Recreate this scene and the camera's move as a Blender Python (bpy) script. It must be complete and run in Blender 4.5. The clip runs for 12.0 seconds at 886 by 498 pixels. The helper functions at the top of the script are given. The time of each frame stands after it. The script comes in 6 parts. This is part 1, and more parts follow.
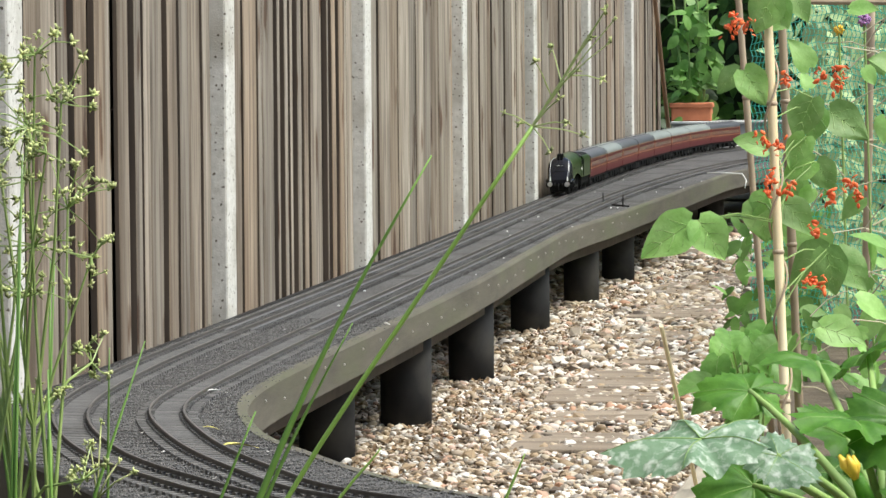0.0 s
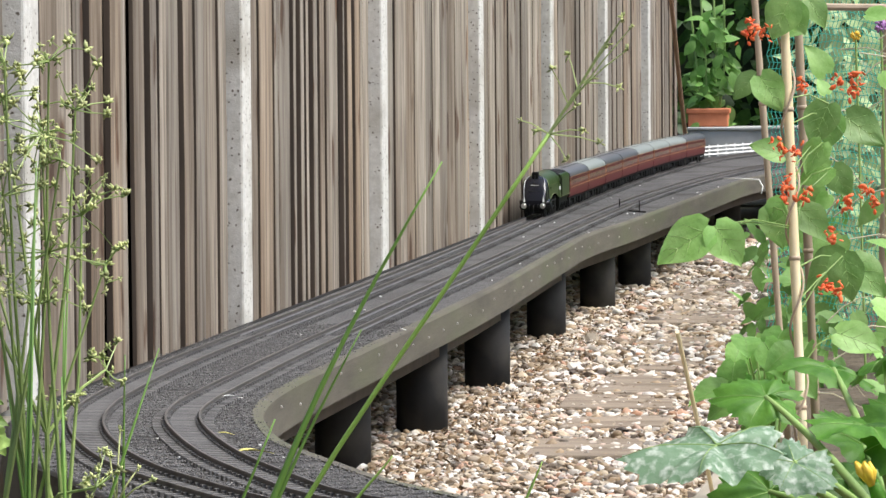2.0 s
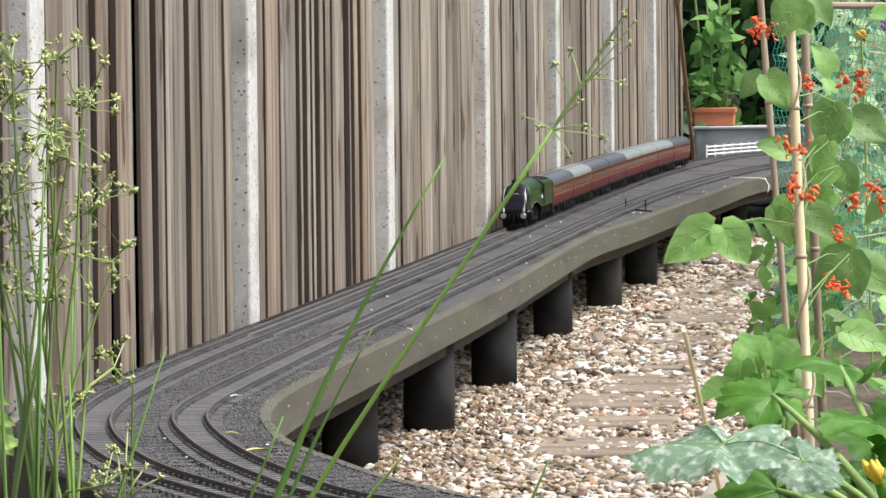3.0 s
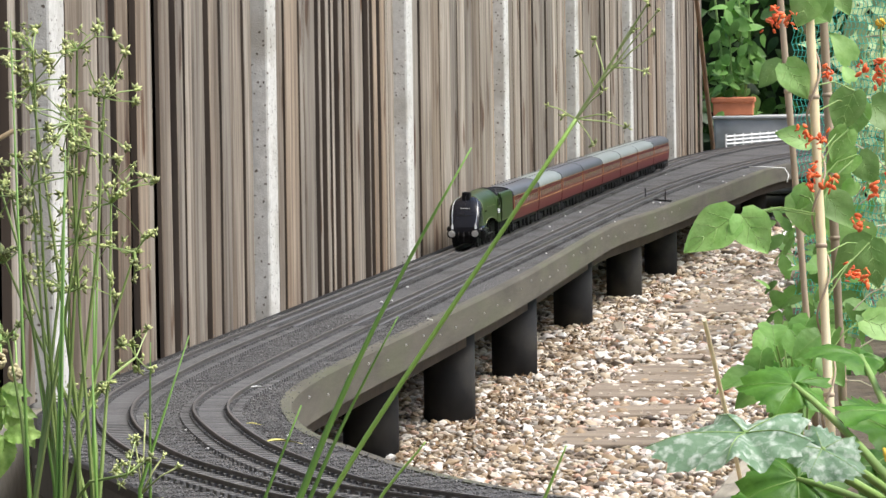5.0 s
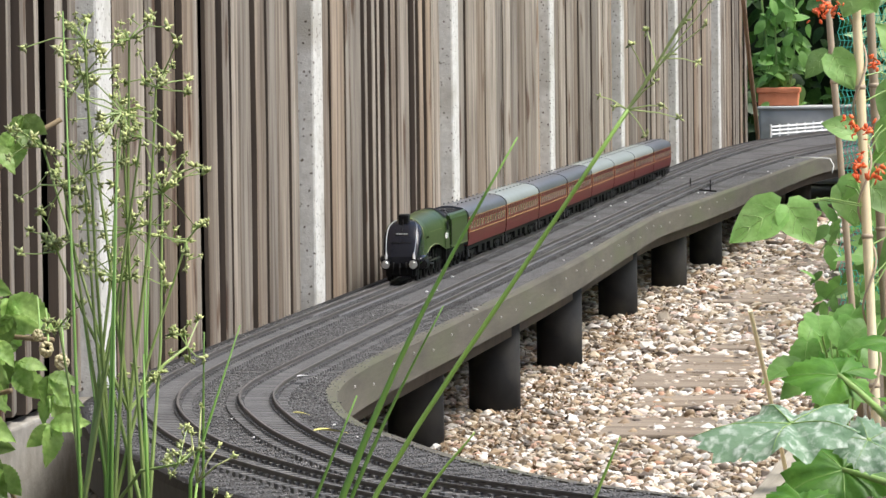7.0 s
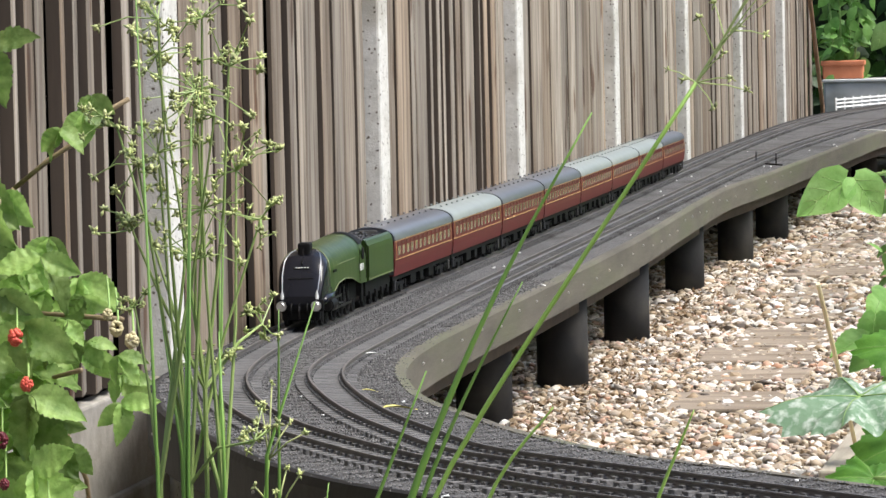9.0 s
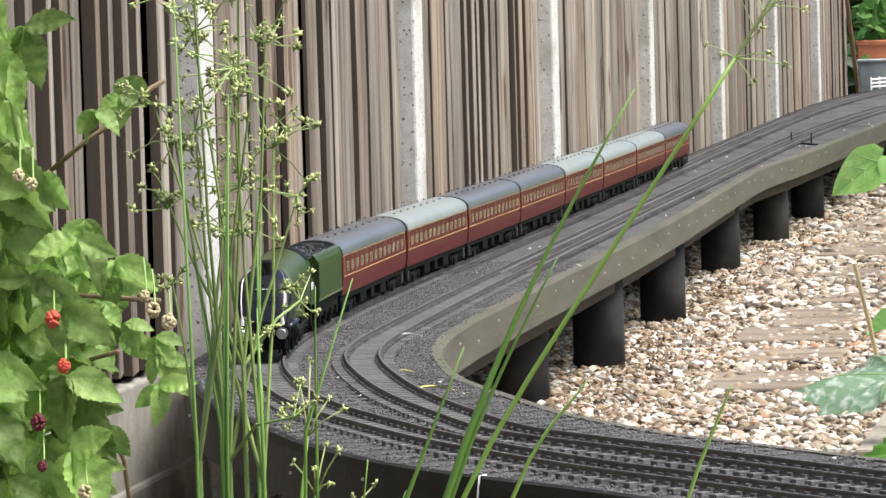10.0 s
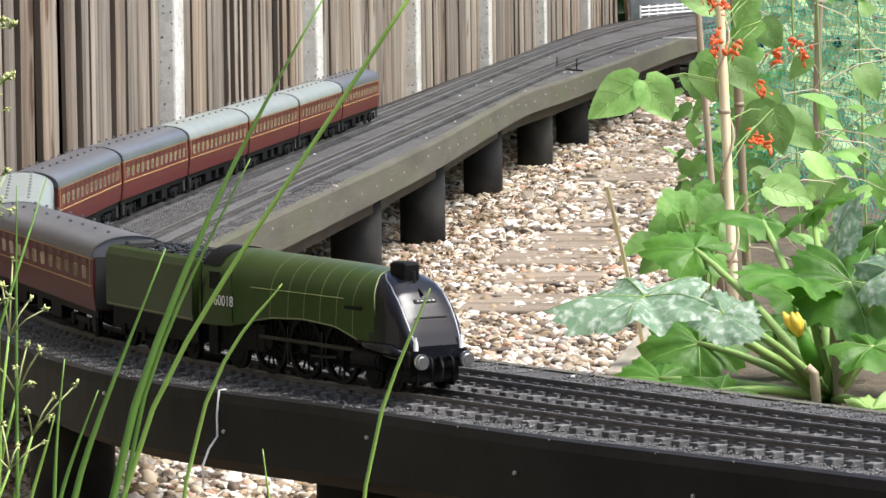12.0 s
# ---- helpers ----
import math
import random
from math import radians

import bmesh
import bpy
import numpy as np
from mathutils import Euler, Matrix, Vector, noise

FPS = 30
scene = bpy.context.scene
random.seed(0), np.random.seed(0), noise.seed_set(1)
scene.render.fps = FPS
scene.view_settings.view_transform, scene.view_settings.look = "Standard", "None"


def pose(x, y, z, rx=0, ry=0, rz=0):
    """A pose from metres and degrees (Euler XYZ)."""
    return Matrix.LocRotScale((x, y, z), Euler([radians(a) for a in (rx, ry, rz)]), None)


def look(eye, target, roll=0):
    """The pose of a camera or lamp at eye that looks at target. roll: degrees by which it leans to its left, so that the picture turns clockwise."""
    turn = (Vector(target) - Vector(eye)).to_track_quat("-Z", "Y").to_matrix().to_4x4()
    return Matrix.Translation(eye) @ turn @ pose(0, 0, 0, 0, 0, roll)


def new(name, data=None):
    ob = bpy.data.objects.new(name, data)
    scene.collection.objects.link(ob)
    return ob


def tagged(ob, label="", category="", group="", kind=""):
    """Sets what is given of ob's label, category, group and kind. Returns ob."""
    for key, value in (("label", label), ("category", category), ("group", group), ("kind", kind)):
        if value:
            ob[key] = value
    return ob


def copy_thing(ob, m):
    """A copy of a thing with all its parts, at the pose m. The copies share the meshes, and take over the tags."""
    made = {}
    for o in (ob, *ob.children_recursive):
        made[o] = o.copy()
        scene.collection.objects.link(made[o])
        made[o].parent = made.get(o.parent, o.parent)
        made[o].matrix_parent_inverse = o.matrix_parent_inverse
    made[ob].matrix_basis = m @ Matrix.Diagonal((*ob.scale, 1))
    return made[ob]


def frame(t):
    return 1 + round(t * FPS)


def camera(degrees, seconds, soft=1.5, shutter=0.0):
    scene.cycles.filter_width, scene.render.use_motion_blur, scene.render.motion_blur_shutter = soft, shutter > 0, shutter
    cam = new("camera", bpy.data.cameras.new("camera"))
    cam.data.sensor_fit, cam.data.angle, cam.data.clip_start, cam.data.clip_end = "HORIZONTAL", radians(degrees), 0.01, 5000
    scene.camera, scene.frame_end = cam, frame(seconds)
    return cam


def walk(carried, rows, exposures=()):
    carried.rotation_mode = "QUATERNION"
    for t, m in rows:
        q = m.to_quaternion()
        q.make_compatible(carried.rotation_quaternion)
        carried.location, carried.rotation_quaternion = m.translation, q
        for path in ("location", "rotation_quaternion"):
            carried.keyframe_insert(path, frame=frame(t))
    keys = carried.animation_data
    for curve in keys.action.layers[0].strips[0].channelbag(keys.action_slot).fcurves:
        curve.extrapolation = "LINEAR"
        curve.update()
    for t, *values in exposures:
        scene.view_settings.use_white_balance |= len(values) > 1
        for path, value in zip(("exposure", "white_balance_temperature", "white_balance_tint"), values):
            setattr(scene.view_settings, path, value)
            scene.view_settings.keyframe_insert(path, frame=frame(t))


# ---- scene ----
cam = camera(11.48, 12.0, soft=1.5)
PATH = [
    (0, pose(1.3284, 0.0021, 0.6907, 87.2538, 0, 6.7852) @ pose(0, 0, 0, 0, 0, -0.4393)),
    (0.5, pose(1.3292, 0.0020, 0.6923, 87.2648, 0, 6.8865) @ pose(0, 0, 0, 0, 0, -0.3572)),
    (1, pose(1.3296, 0.0030, 0.6933, 87.3350, 0, 6.9558) @ pose(0, 0, 0, 0, 0, -0.3315)),
    (1.5, pose(1.3294, 0.0048, 0.6928, 87.3373, 0, 7.0010) @ pose(0, 0, 0, 0, 0, -0.3155)),
    (2, pose(1.3289, 0.0054, 0.6914, 87.3239, 0, 7.0011) @ pose(0, 0, 0, 0, 0, -0.3941)),
    (2.5, pose(1.3288, 0.0053, 0.6893, 87.3158, 0, 7.0364) @ pose(0, 0, 0, 0, 0, -0.4963)),
    (3, pose(1.3285, 0.0042, 0.6901, 87.3282, 0, 7.0820) @ pose(0, 0, 0, 0, 0, -0.5518)),
    (5, pose(1.3280, 0.0021, 0.6891, 87.2155, 0, 7.3373) @ pose(0, 0, 0, 0, 0, -0.8131)),
    (5.5, pose(1.3275, 0.0009, 0.6891, 87.2107, 0, 7.4464) @ pose(0, 0, 0, 0, 0, -0.7032)),
    (6, pose(1.3277, 0.0017, 0.6912, 87.2142, 0, 7.5634) @ pose(0, 0, 0, 0, 0, -0.5466)),
    (6.5, pose(1.3259, 0.0039, 0.6907, 87.1659, 0, 7.7103) @ pose(0, 0, 0, 0, 0, -0.5554)),
    (7, pose(1.3250, 0.0013, 0.6895, 87.0864, 0, 7.9092) @ pose(0, 0, 0, 0, 0, -0.6900)),
    (9, pose(1.3218, -0.0024, 0.6893, 86.7963, 0, 8.7588) @ pose(0, 0, 0, 0, 0, -1.2499)),
    (9.5, pose(1.3203, -0.0030, 0.6890, 86.7002, 0, 8.9893) @ pose(0, 0, 0, 0, 0, -1.3276)),
    (10, pose(1.3212, -0.0046, 0.6866, 86.5816, 0, 9.2242) @ pose(0, 0, 0, 0, 0, -1.5869)),
    (10.5, pose(1.3251, -0.0069, 0.6852, 86.4201, 0, 9.3480) @ pose(0, 0, 0, 0, 0, -1.6554)),
    (11, pose(1.3312, -0.0039, 0.6824, 86.2095, 0, 9.0821) @ pose(0, 0, 0, 0, 0, -1.4051)),
    (11.5, pose(1.3371, -0.0052, 0.6816, 85.9328, 0, 8.1264) @ pose(0, 0, 0, 0, 0, -1.0505)),
    (12, pose(1.3574, -0.0123, 0.6764, 85.5637, 0, 6.3320) @ pose(0, 0, 0, 0, 0, -0.7374)),
]
walk(cam, PATH, exposures=[(0.0, 0.40, 6350, 4), (1.0, 0.42, 6250, 9), (7.0, 0.44, 6250, 9), (10.0, 0.60, 6250, 9), (12.0, 0.64, 6250, 9)])

# ---- light: bright, thinly overcast afternoon ----
world = bpy.data.worlds.new("sky")
scene.world = world
world.use_nodes = True
wn = world.node_tree.nodes
sky = wn.new("ShaderNodeTexSky")
sky.sky_type, sky.sun_disc = "NISHITA", False
sky.sun_elevation, sky.sun_rotation = radians(59), radians(100)
sky.air_density, sky.dust_density, sky.ozone_density = 1.0, 4.0, 0.6
world.node_tree.links.new(sky.outputs[0], wn["Background"].inputs[0])
wn["Background"].inputs[1].default_value = 0.16
sun_data = bpy.data.lights.new("sun", "SUN")
sun_data.energy, sun_data.angle, sun_data.color = 3.3, radians(26), (1.0, 0.97, 0.91)
sun = new("sun", sun_data)
sun.matrix_world = look((4.3, -0.8, 7.4), (0, 0, 0))

# ---- materials ----


def surf(name, c1, c2, scale=30.0, rough=0.7, bump=0.3, metal=0.0, stretch=(1, 1, 1), fine=0.0, vary=0.0,
         island=0.0, coords="Object", spec=0.5, stain=None, stain_scale=3.0, contrast=0.25, dist=0.002, coat=0.0):
    """Two scales of noise mix c1 and c2; vary and island shift the brightness from piece to piece."""
    m = bpy.data.materials.new(name)
    m.use_nodes = True
    n, l = m.node_tree.nodes, m.node_tree.links
    b = n["Principled BSDF"]
    tc, mp = n.new("ShaderNodeTexCoord"), n.new("ShaderNodeMapping")
    mp.inputs["Scale"].default_value = stretch
    l.new(tc.outputs[coords], mp.inputs[0])
    big = n.new("ShaderNodeTexNoise")
    big.inputs["Scale"].default_value, big.inputs["Detail"].default_value, big.inputs["Roughness"].default_value = scale, 8, 0.65
    l.new(mp.outputs[0], big.inputs["Vector"])
    oi = n.new("ShaderNodeObjectInfo")
    if vary:
        sh = n.new("ShaderNodeVectorMath")
        sh.operation = "ADD"
        mul = n.new("ShaderNodeMath")
        mul.operation, mul.inputs[1].default_value = "MULTIPLY", 37.0
        l.new(oi.outputs["Random"], mul.inputs[0])
        l.new(mp.outputs[0], sh.inputs[0])
        l.new(mul.outputs[0], sh.inputs[1])
        l.new(sh.outputs[0], big.inputs["Vector"])
    ramp = n.new("ShaderNodeValToRGB")
    ramp.color_ramp.elements[0].position, ramp.color_ramp.elements[1].position = 0.5 - contrast, 0.5 + contrast
    ramp.color_ramp.elements[0].color, ramp.color_ramp.elements[1].color = (*c1, 1), (*c2, 1)
    l.new(big.outputs[0], ramp.inputs[0])
    col = ramp.outputs[0]
    if stain:
        sn = n.new("ShaderNodeTexNoise")
        sn.inputs["Scale"].default_value, sn.inputs["Detail"].default_value = stain_scale, 5
        l.new(mp.outputs[0], sn.inputs["Vector"])
        sr = n.new("ShaderNodeValToRGB")
        sr.color_ramp.elements[0].position, sr.color_ramp.elements[1].position = 0.48, 0.68
        l.new(sn.outputs[0], sr.inputs[0])
        mx = n.new("ShaderNodeMix")
        mx.data_type = "RGBA"
        l.new(sr.outputs[0], mx.inputs[0])
        l.new(col, mx.inputs[6])
        mx.inputs[7].default_value = (*stain, 1)
        col = mx.outputs[2]
    for amount, source in ((vary, oi.outputs["Random"]), (island, None)):
        if amount:
            if source is None:
                source = n.new("ShaderNodeNewGeometry").outputs["Random Per Island"]
            hv = n.new("ShaderNodeHueSaturation")
            mr = n.new("ShaderNodeMapRange")
            mr.inputs[3].default_value, mr.inputs[4].default_value = 1 - amount, 1 + amount
            l.new(source, mr.inputs[0])
            l.new(mr.outputs[0], hv.inputs["Value"])
            l.new(col, hv.inputs["Color"])
            col = hv.outputs[0]
    l.new(col, b.inputs["Base Color"])
    b.inputs["Roughness"].default_value, b.inputs["Metallic"].default_value = rough, metal
    b.inputs["Specular IOR Level"].default_value = spec
    b.inputs["Coat Weight"].default_value = coat
    if bump:
        fn = n.new("ShaderNodeTexNoise")
        fn.inputs["Scale"].default_value, fn.inputs["Detail"].default_value = fine or scale * 3, 6
        l.new(mp.outputs[0], fn.inputs["Vector"])
        bp = n.new("ShaderNodeBump")
        bp.inputs["Strength"].default_value, bp.inputs["Distance"].default_value = bump, dist
        l.new(fn.outputs[0], bp.inputs["Height"])
        l.new(bp.outputs[0], b.inputs["Normal"])
    return m


def leafy(name, c1, c2, vein=None, mottle=None, rough=0.45, island=0.3, scale=25.0, vary=0.22):
    """A leaf: blotched green, lighter or darker from leaf to leaf, letting some light through."""
    m = surf(name, c1, c2, scale, rough, 0.6, island=island, vary=vary, dist=0.004, stain=mottle, stain_scale=75.0)
    n, l = m.node_tree.nodes, m.node_tree.links
    b = n["Principled BSDF"]
    tr, mix = n.new("ShaderNodeBsdfTranslucent"), n.new("ShaderNodeMixShader")
    src = b.inputs["Base Color"].links[0].from_socket
    l.new(src, tr.inputs[0])
    mix.inputs[0].default_value = 0.5
    l.new(b.outputs[0], mix.inputs[1])
    l.new(tr.outputs[0], mix.inputs[2])
    l.new(mix.outputs[0], n["Material Output"].inputs[0])
    return m


M = {}
M["bed"] = surf("bed_soil", (0.05, 0.038, 0.025), (0.17, 0.135, 0.092), 18, 0.95, 0.9, fine=90, dist=0.01)
M["oldconcrete"] = surf("old_concrete", (0.2, 0.185, 0.155), (0.36, 0.335, 0.29), 30, 0.9, 0.5, fine=200, stain=(0.13, 0.115, 0.085), stain_scale=6.0)
M["soil"] = surf("soil", (0.035, 0.032, 0.018), (0.085, 0.08, 0.045), 18, 0.95, 0.9, fine=90, dist=0.01)
M["board"] = surf("weathered_board", (0.175, 0.143, 0.108), (0.41, 0.365, 0.302), 11, 0.85, 0.5, stretch=(1, 1, 0.13), fine=160, vary=0.28,
                  stain=(0.20, 0.155, 0.11), stain_scale=5.0, contrast=0.17)


def streaked(m, scale, dark, strength):
    """Fine dark grain lines along z over a board's colour."""
    n, l = m.node_tree.nodes, m.node_tree.links
    b = n["Principled BSDF"]
    src = b.inputs["Base Color"].links[0].from_socket
    tc, mp, oi = n.new("ShaderNodeTexCoord"), n.new("ShaderNodeMapping"), n.new("ShaderNodeObjectInfo")
    mp.inputs["Scale"].default_value = (1, 1, 0.07)
    mul = n.new("ShaderNodeMath")
    mul.operation, mul.inputs[1].default_value = "MULTIPLY", 53.0
    add, tex, ramp, mx = n.new("ShaderNodeVectorMath"), n.new("ShaderNodeTexNoise"), n.new("ShaderNodeValToRGB"), n.new("ShaderNodeMix")
    l.new(oi.outputs["Random"], mul.inputs[0])
    l.new(tc.outputs["Object"], mp.inputs[0])
    l.new(mp.outputs[0], add.inputs[0])
    l.new(mul.outputs[0], add.inputs[1])
    l.new(add.outputs[0], tex.inputs["Vector"])
    tex.inputs["Scale"].default_value, tex.inputs["Detail"].default_value = scale, 7
    ramp.color_ramp.elements[0].position, ramp.color_ramp.elements[1].position = 0.36, 0.56
    ramp.color_ramp.elements[0].color, ramp.color_ramp.elements[1].color = (*dark, 1), (1, 1, 1, 1)
    l.new(tex.outputs[0], ramp.inputs[0])
    mx.data_type, mx.blend_type = "RGBA", "MULTIPLY"
    mx.inputs[0].default_value = strength
    l.new(src, mx.inputs[6])
    l.new(ramp.outputs[0], mx.inputs[7])
    # some boards browner than the rest
    mx2, r2 = n.new("ShaderNodeMix"), n.new("ShaderNodeValToRGB")
    mx2.data_type, mx2.blend_type = "RGBA", "MULTIPLY"
    mul2 = n.new("ShaderNodeMath")
    mul2.operation = "FRACT"
    mul3 = n.new("ShaderNodeMath")
    mul3.operation, mul3.inputs[1].default_value = "MULTIPLY", 7.31
    l.new(oi.outputs["Random"], mul3.inputs[0])
    l.new(mul3.outputs[0], mul2.inputs[0])
    l.new(mul2.outputs[0], r2.inputs[0])
    r2.color_ramp.elements[0].position, r2.color_ramp.elements[1].position = 0.45, 0.95
    r2.color_ramp.elements[0].color, r2.color_ramp.elements[1].color = (1, 1, 1, 1), (0.88, 0.75, 0.62, 1)
    mx2.inputs[0].default_value = 1.0
    l.new(mx.outputs[2], mx2.inputs[6])
    l.new(r2.outputs[0], mx2.inputs[7])
    l.new(mx2.outputs[2], b.inputs["Base Color"])


streaked(M["board"], 50, (0.27, 0.22, 0.18), 0.65)


def spotted(m, scale, stretch, size, soft, dark, scatter=0.0):
    """Separate small dark spots (knots in wood, pits in concrete), shifted from piece to piece."""
    n, l = m.node_tree.nodes, m.node_tree.links
    b = n["Principled BSDF"]
    src = b.inputs["Base Color"].links[0].from_socket
    tc, mp, oi = n.new("ShaderNodeTexCoord"), n.new("ShaderNodeMapping"), n.new("ShaderNodeObjectInfo")
    mp.inputs["Scale"].default_value = stretch
    mul, add = n.new("ShaderNodeMath"), n.new("ShaderNodeVectorMath")
    mul.operation, mul.inputs[1].default_value = "MULTIPLY", 91.0
    l.new(oi.outputs["Random"], mul.inputs[0])
    l.new(tc.outputs["Object"], mp.inputs[0])
    l.new(mp.outputs[0], add.inputs[0])
    l.new(mul.outputs[0], add.inputs[1])
    wob, wobble = n.new("ShaderNodeTexNoise"), n.new("ShaderNodeVectorMath")
    wob.inputs["Scale"].default_value = scale * 2.5
    wobble.operation = "MULTIPLY_ADD"
    wobble.inputs[1].default_value = (scatter / scale,) * 3
    l.new(add.outputs[0], wob.inputs["Vector"])
    l.new(wob.outputs["Color"], wobble.inputs[0])
    l.new(add.outputs[0], wobble.inputs[2])
    vor, ramp, mx = n.new("ShaderNodeTexVoronoi"), n.new("ShaderNodeValToRGB"), n.new("ShaderNodeMix")
    vor.inputs["Scale"].default_value = scale
    l.new(wobble.outputs[0], vor.inputs["Vector"])
    e = ramp.color_ramp.elements
    e[0].position, e[1].position = size, size + soft
    e[0].color, e[1].color = (*dark, 1), (1, 1, 1, 1)
    l.new(vor.outputs["Distance"], ramp.inputs[0])
    mx.data_type, mx.blend_type = "RGBA", "MULTIPLY"
    mx.inputs[0].default_value = 1.0
    l.new(src, mx.inputs[6])
    l.new(ramp.outputs[0], mx.inputs[7])
    l.new(mx.outputs[2], b.inputs["Base Color"])


spotted(M["board"], 7.0, (1, 1, 0.55), 0.15, 0.09, (0.36, 0.22, 0.13), 0.5)
# near-black, so that the space behind the boards reads as shade
M["back_shade"] = surf("fence_back_shade", (0.012, 0.009, 0.007), (0.03, 0.022, 0.016), 10, 0.9, 0.4, stretch=(1, 1, 0.1))
# dark brown for the board edges: stands in for shade in the joints
M["joint_shade"] = surf("shaded_sawn_edge", (0.032, 0.024, 0.018), (0.10, 0.076, 0.058), 20, 0.9, 0.3, stretch=(1, 1, 0.05))
M["concrete"] = surf("concrete", (0.48, 0.47, 0.43), (0.72, 0.71, 0.67), 60, 0.9, 0.5, fine=260, stain=(0.42, 0.40, 0.35), stain_scale=7.0)
spotted(M["concrete"], 85.0, (1, 1, 1), 0.13, 0.10, (0.2, 0.17, 0.14), 0.6)
M["felt"] = surf("ballasted_felt", (0.026, 0.025, 0.025), (0.17, 0.165, 0.163), 240, 0.95, 1.0, fine=330, dist=0.005, contrast=0.16, stain=(0.05, 0.046, 0.043), stain_scale=4.5)
M["infill"] = surf("grey_infill", (0.045, 0.044, 0.044), (0.11, 0.107, 0.107), 40, 0.8, 0.3, fine=180)
M["grit"] = surf("ballast_grit", (0.085, 0.082, 0.081), (0.19, 0.185, 0.182), 200, 0.9, 0.2, island=0.45)
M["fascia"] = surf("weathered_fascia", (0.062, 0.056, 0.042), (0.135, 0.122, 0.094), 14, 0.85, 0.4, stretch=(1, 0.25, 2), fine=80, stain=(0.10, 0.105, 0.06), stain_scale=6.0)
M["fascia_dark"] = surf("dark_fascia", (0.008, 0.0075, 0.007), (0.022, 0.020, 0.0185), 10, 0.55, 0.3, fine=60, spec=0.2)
M["beam"] = surf("dark_beam", (0.05, 0.038, 0.028), (0.11, 0.085, 0.06), 14, 0.85, 0.4)
M["pipe"] = surf("black_plastic_pipe", (0.02, 0.02, 0.021), (0.034, 0.034, 0.035), 12, 0.75, 0.2, spec=0.2, stain=(0.06, 0.056, 0.05), stain_scale=8.0)
M["sleeper"] = surf("track_sleeper", (0.062, 0.06, 0.059), (0.145, 0.14, 0.137), 120, 0.8, 0.4, vary=0.25, island=0.2)
M["rail"] = surf("rail", (0.085, 0.077, 0.072), (0.19, 0.176, 0.165), 60, 0.5, 0.1, metal=0.4)
M["screw"] = surf("screw_head", (0.45, 0.43, 0.4), (0.65, 0.62, 0.58), 200, 0.4, 0.1, metal=0.7)
M["slab"] = surf("timber_slab", (0.17, 0.13, 0.095), (0.33, 0.27, 0.205), 9, 0.9, 0.6, stretch=(0.6, 4, 1), fine=60, vary=0.12, stain=(0.16, 0.12, 0.08))
M["plank"] = surf("edging_plank", (0.26, 0.23, 0.18), (0.45, 0.4, 0.32), 12, 0.9, 0.4, stretch=(4, 0.5, 1))
M["bamboo"] = surf("bamboo", (0.86, 0.73, 0.44), (0.95, 0.87, 0.64), 14, 0.45, 0.2, stretch=(1, 1, 0.2), stain=(0.76, 0.60, 0.34), stain_scale=5.0)
M["cane"] = surf("old_cane", (0.33, 0.25, 0.17), (0.56, 0.45, 0.32), 16, 0.6, 0.2, stretch=(1, 1, 0.2), stain=(0.2, 0.15, 0.11))
M["terracotta"] = surf("terracotta", (0.42, 0.13, 0.055), (0.58, 0.21, 0.1), 14, 0.8, 0.3)
M["zinc"] = surf("grey_trough", (0.42, 0.42, 0.40), (0.60, 0.60, 0.57), 6, 0.7, 0.3, stain=(0.14, 0.15, 0.13))
M["white"] = surf("white_paint", (0.7, 0.7, 0.68), (0.84, 0.84, 0.82), 40, 0.5, 0.1)
M["timber"] = surf("brown_timber", (0.24, 0.14, 0.08), (0.46, 0.30, 0.18), 14, 0.8, 0.4, stretch=(1, 1, 0.1))
M["net"] = surf("green_netting", (0.04, 0.50, 0.36), (0.10, 0.66, 0.50), 20, 0.5, 0.0)
# train
M["maroon"] = surf("maroon_paint", (0.098, 0.017, 0.018), (0.13, 0.023, 0.023), 30, 0.4, 0.02, spec=0.2)
M["maroon_dark"] = surf("dark_maroon", (0.06, 0.008, 0.008), (0.09, 0.012, 0.011), 30, 0.35, 0.02)
M["lining"] = surf("cream_lining", (0.50, 0.30, 0.12), (0.6, 0.38, 0.17), 60, 0.4, 0.0)
M["pane"] = surf("lit_window", (0.12, 0.085, 0.035), (0.42, 0.33, 0.17), 70, 0.12, 0.0, coat=0.6, stretch=(1, 1, 0.3))
M["roof_grey"] = surf("grey_roof", (0.075, 0.08, 0.092), (0.125, 0.13, 0.148), 14, 0.36, 0.08, coat=0.15)
M["roof_pale"] = surf("pale_roof", (0.19, 0.215, 0.205), (0.27, 0.295, 0.28), 14, 0.45, 0.08)
M["black"] = surf("black_running_gear", (0.003, 0.003, 0.003), (0.007, 0.0068, 0.0065), 40, 0.6, 0.1, spec=0.15)
M["bellows"] = surf("corridor_bellows", (0.012, 0.012, 0.013), (0.022, 0.022, 0.022), 60, 0.7, 0.2)
M["green"] = surf("loco_green", (0.022, 0.044, 0.008), (0.034, 0.062, 0.012), 12, 0.3, 0.03, spec=0.28)
M["green_line"] = surf("boiler_band", (0.16, 0.19, 0.07), (0.22, 0.24, 0.10), 30, 0.35, 0.0)
M["gloss"] = surf("gloss_black", (0.005, 0.0055, 0.009), (0.008, 0.0085, 0.013), 10, 0.2, 0.02, spec=0.3)
M["chrome"] = surf("bright_steel", (0.6, 0.6, 0.6), (0.75, 0.75, 0.75), 60, 0.3, 0.0, metal=1.0)
M["steel"] = surf("motion_steel", (0.03, 0.028, 0.027), (0.07, 0.067, 0.065), 60, 0.45, 0.0, metal=0.9)
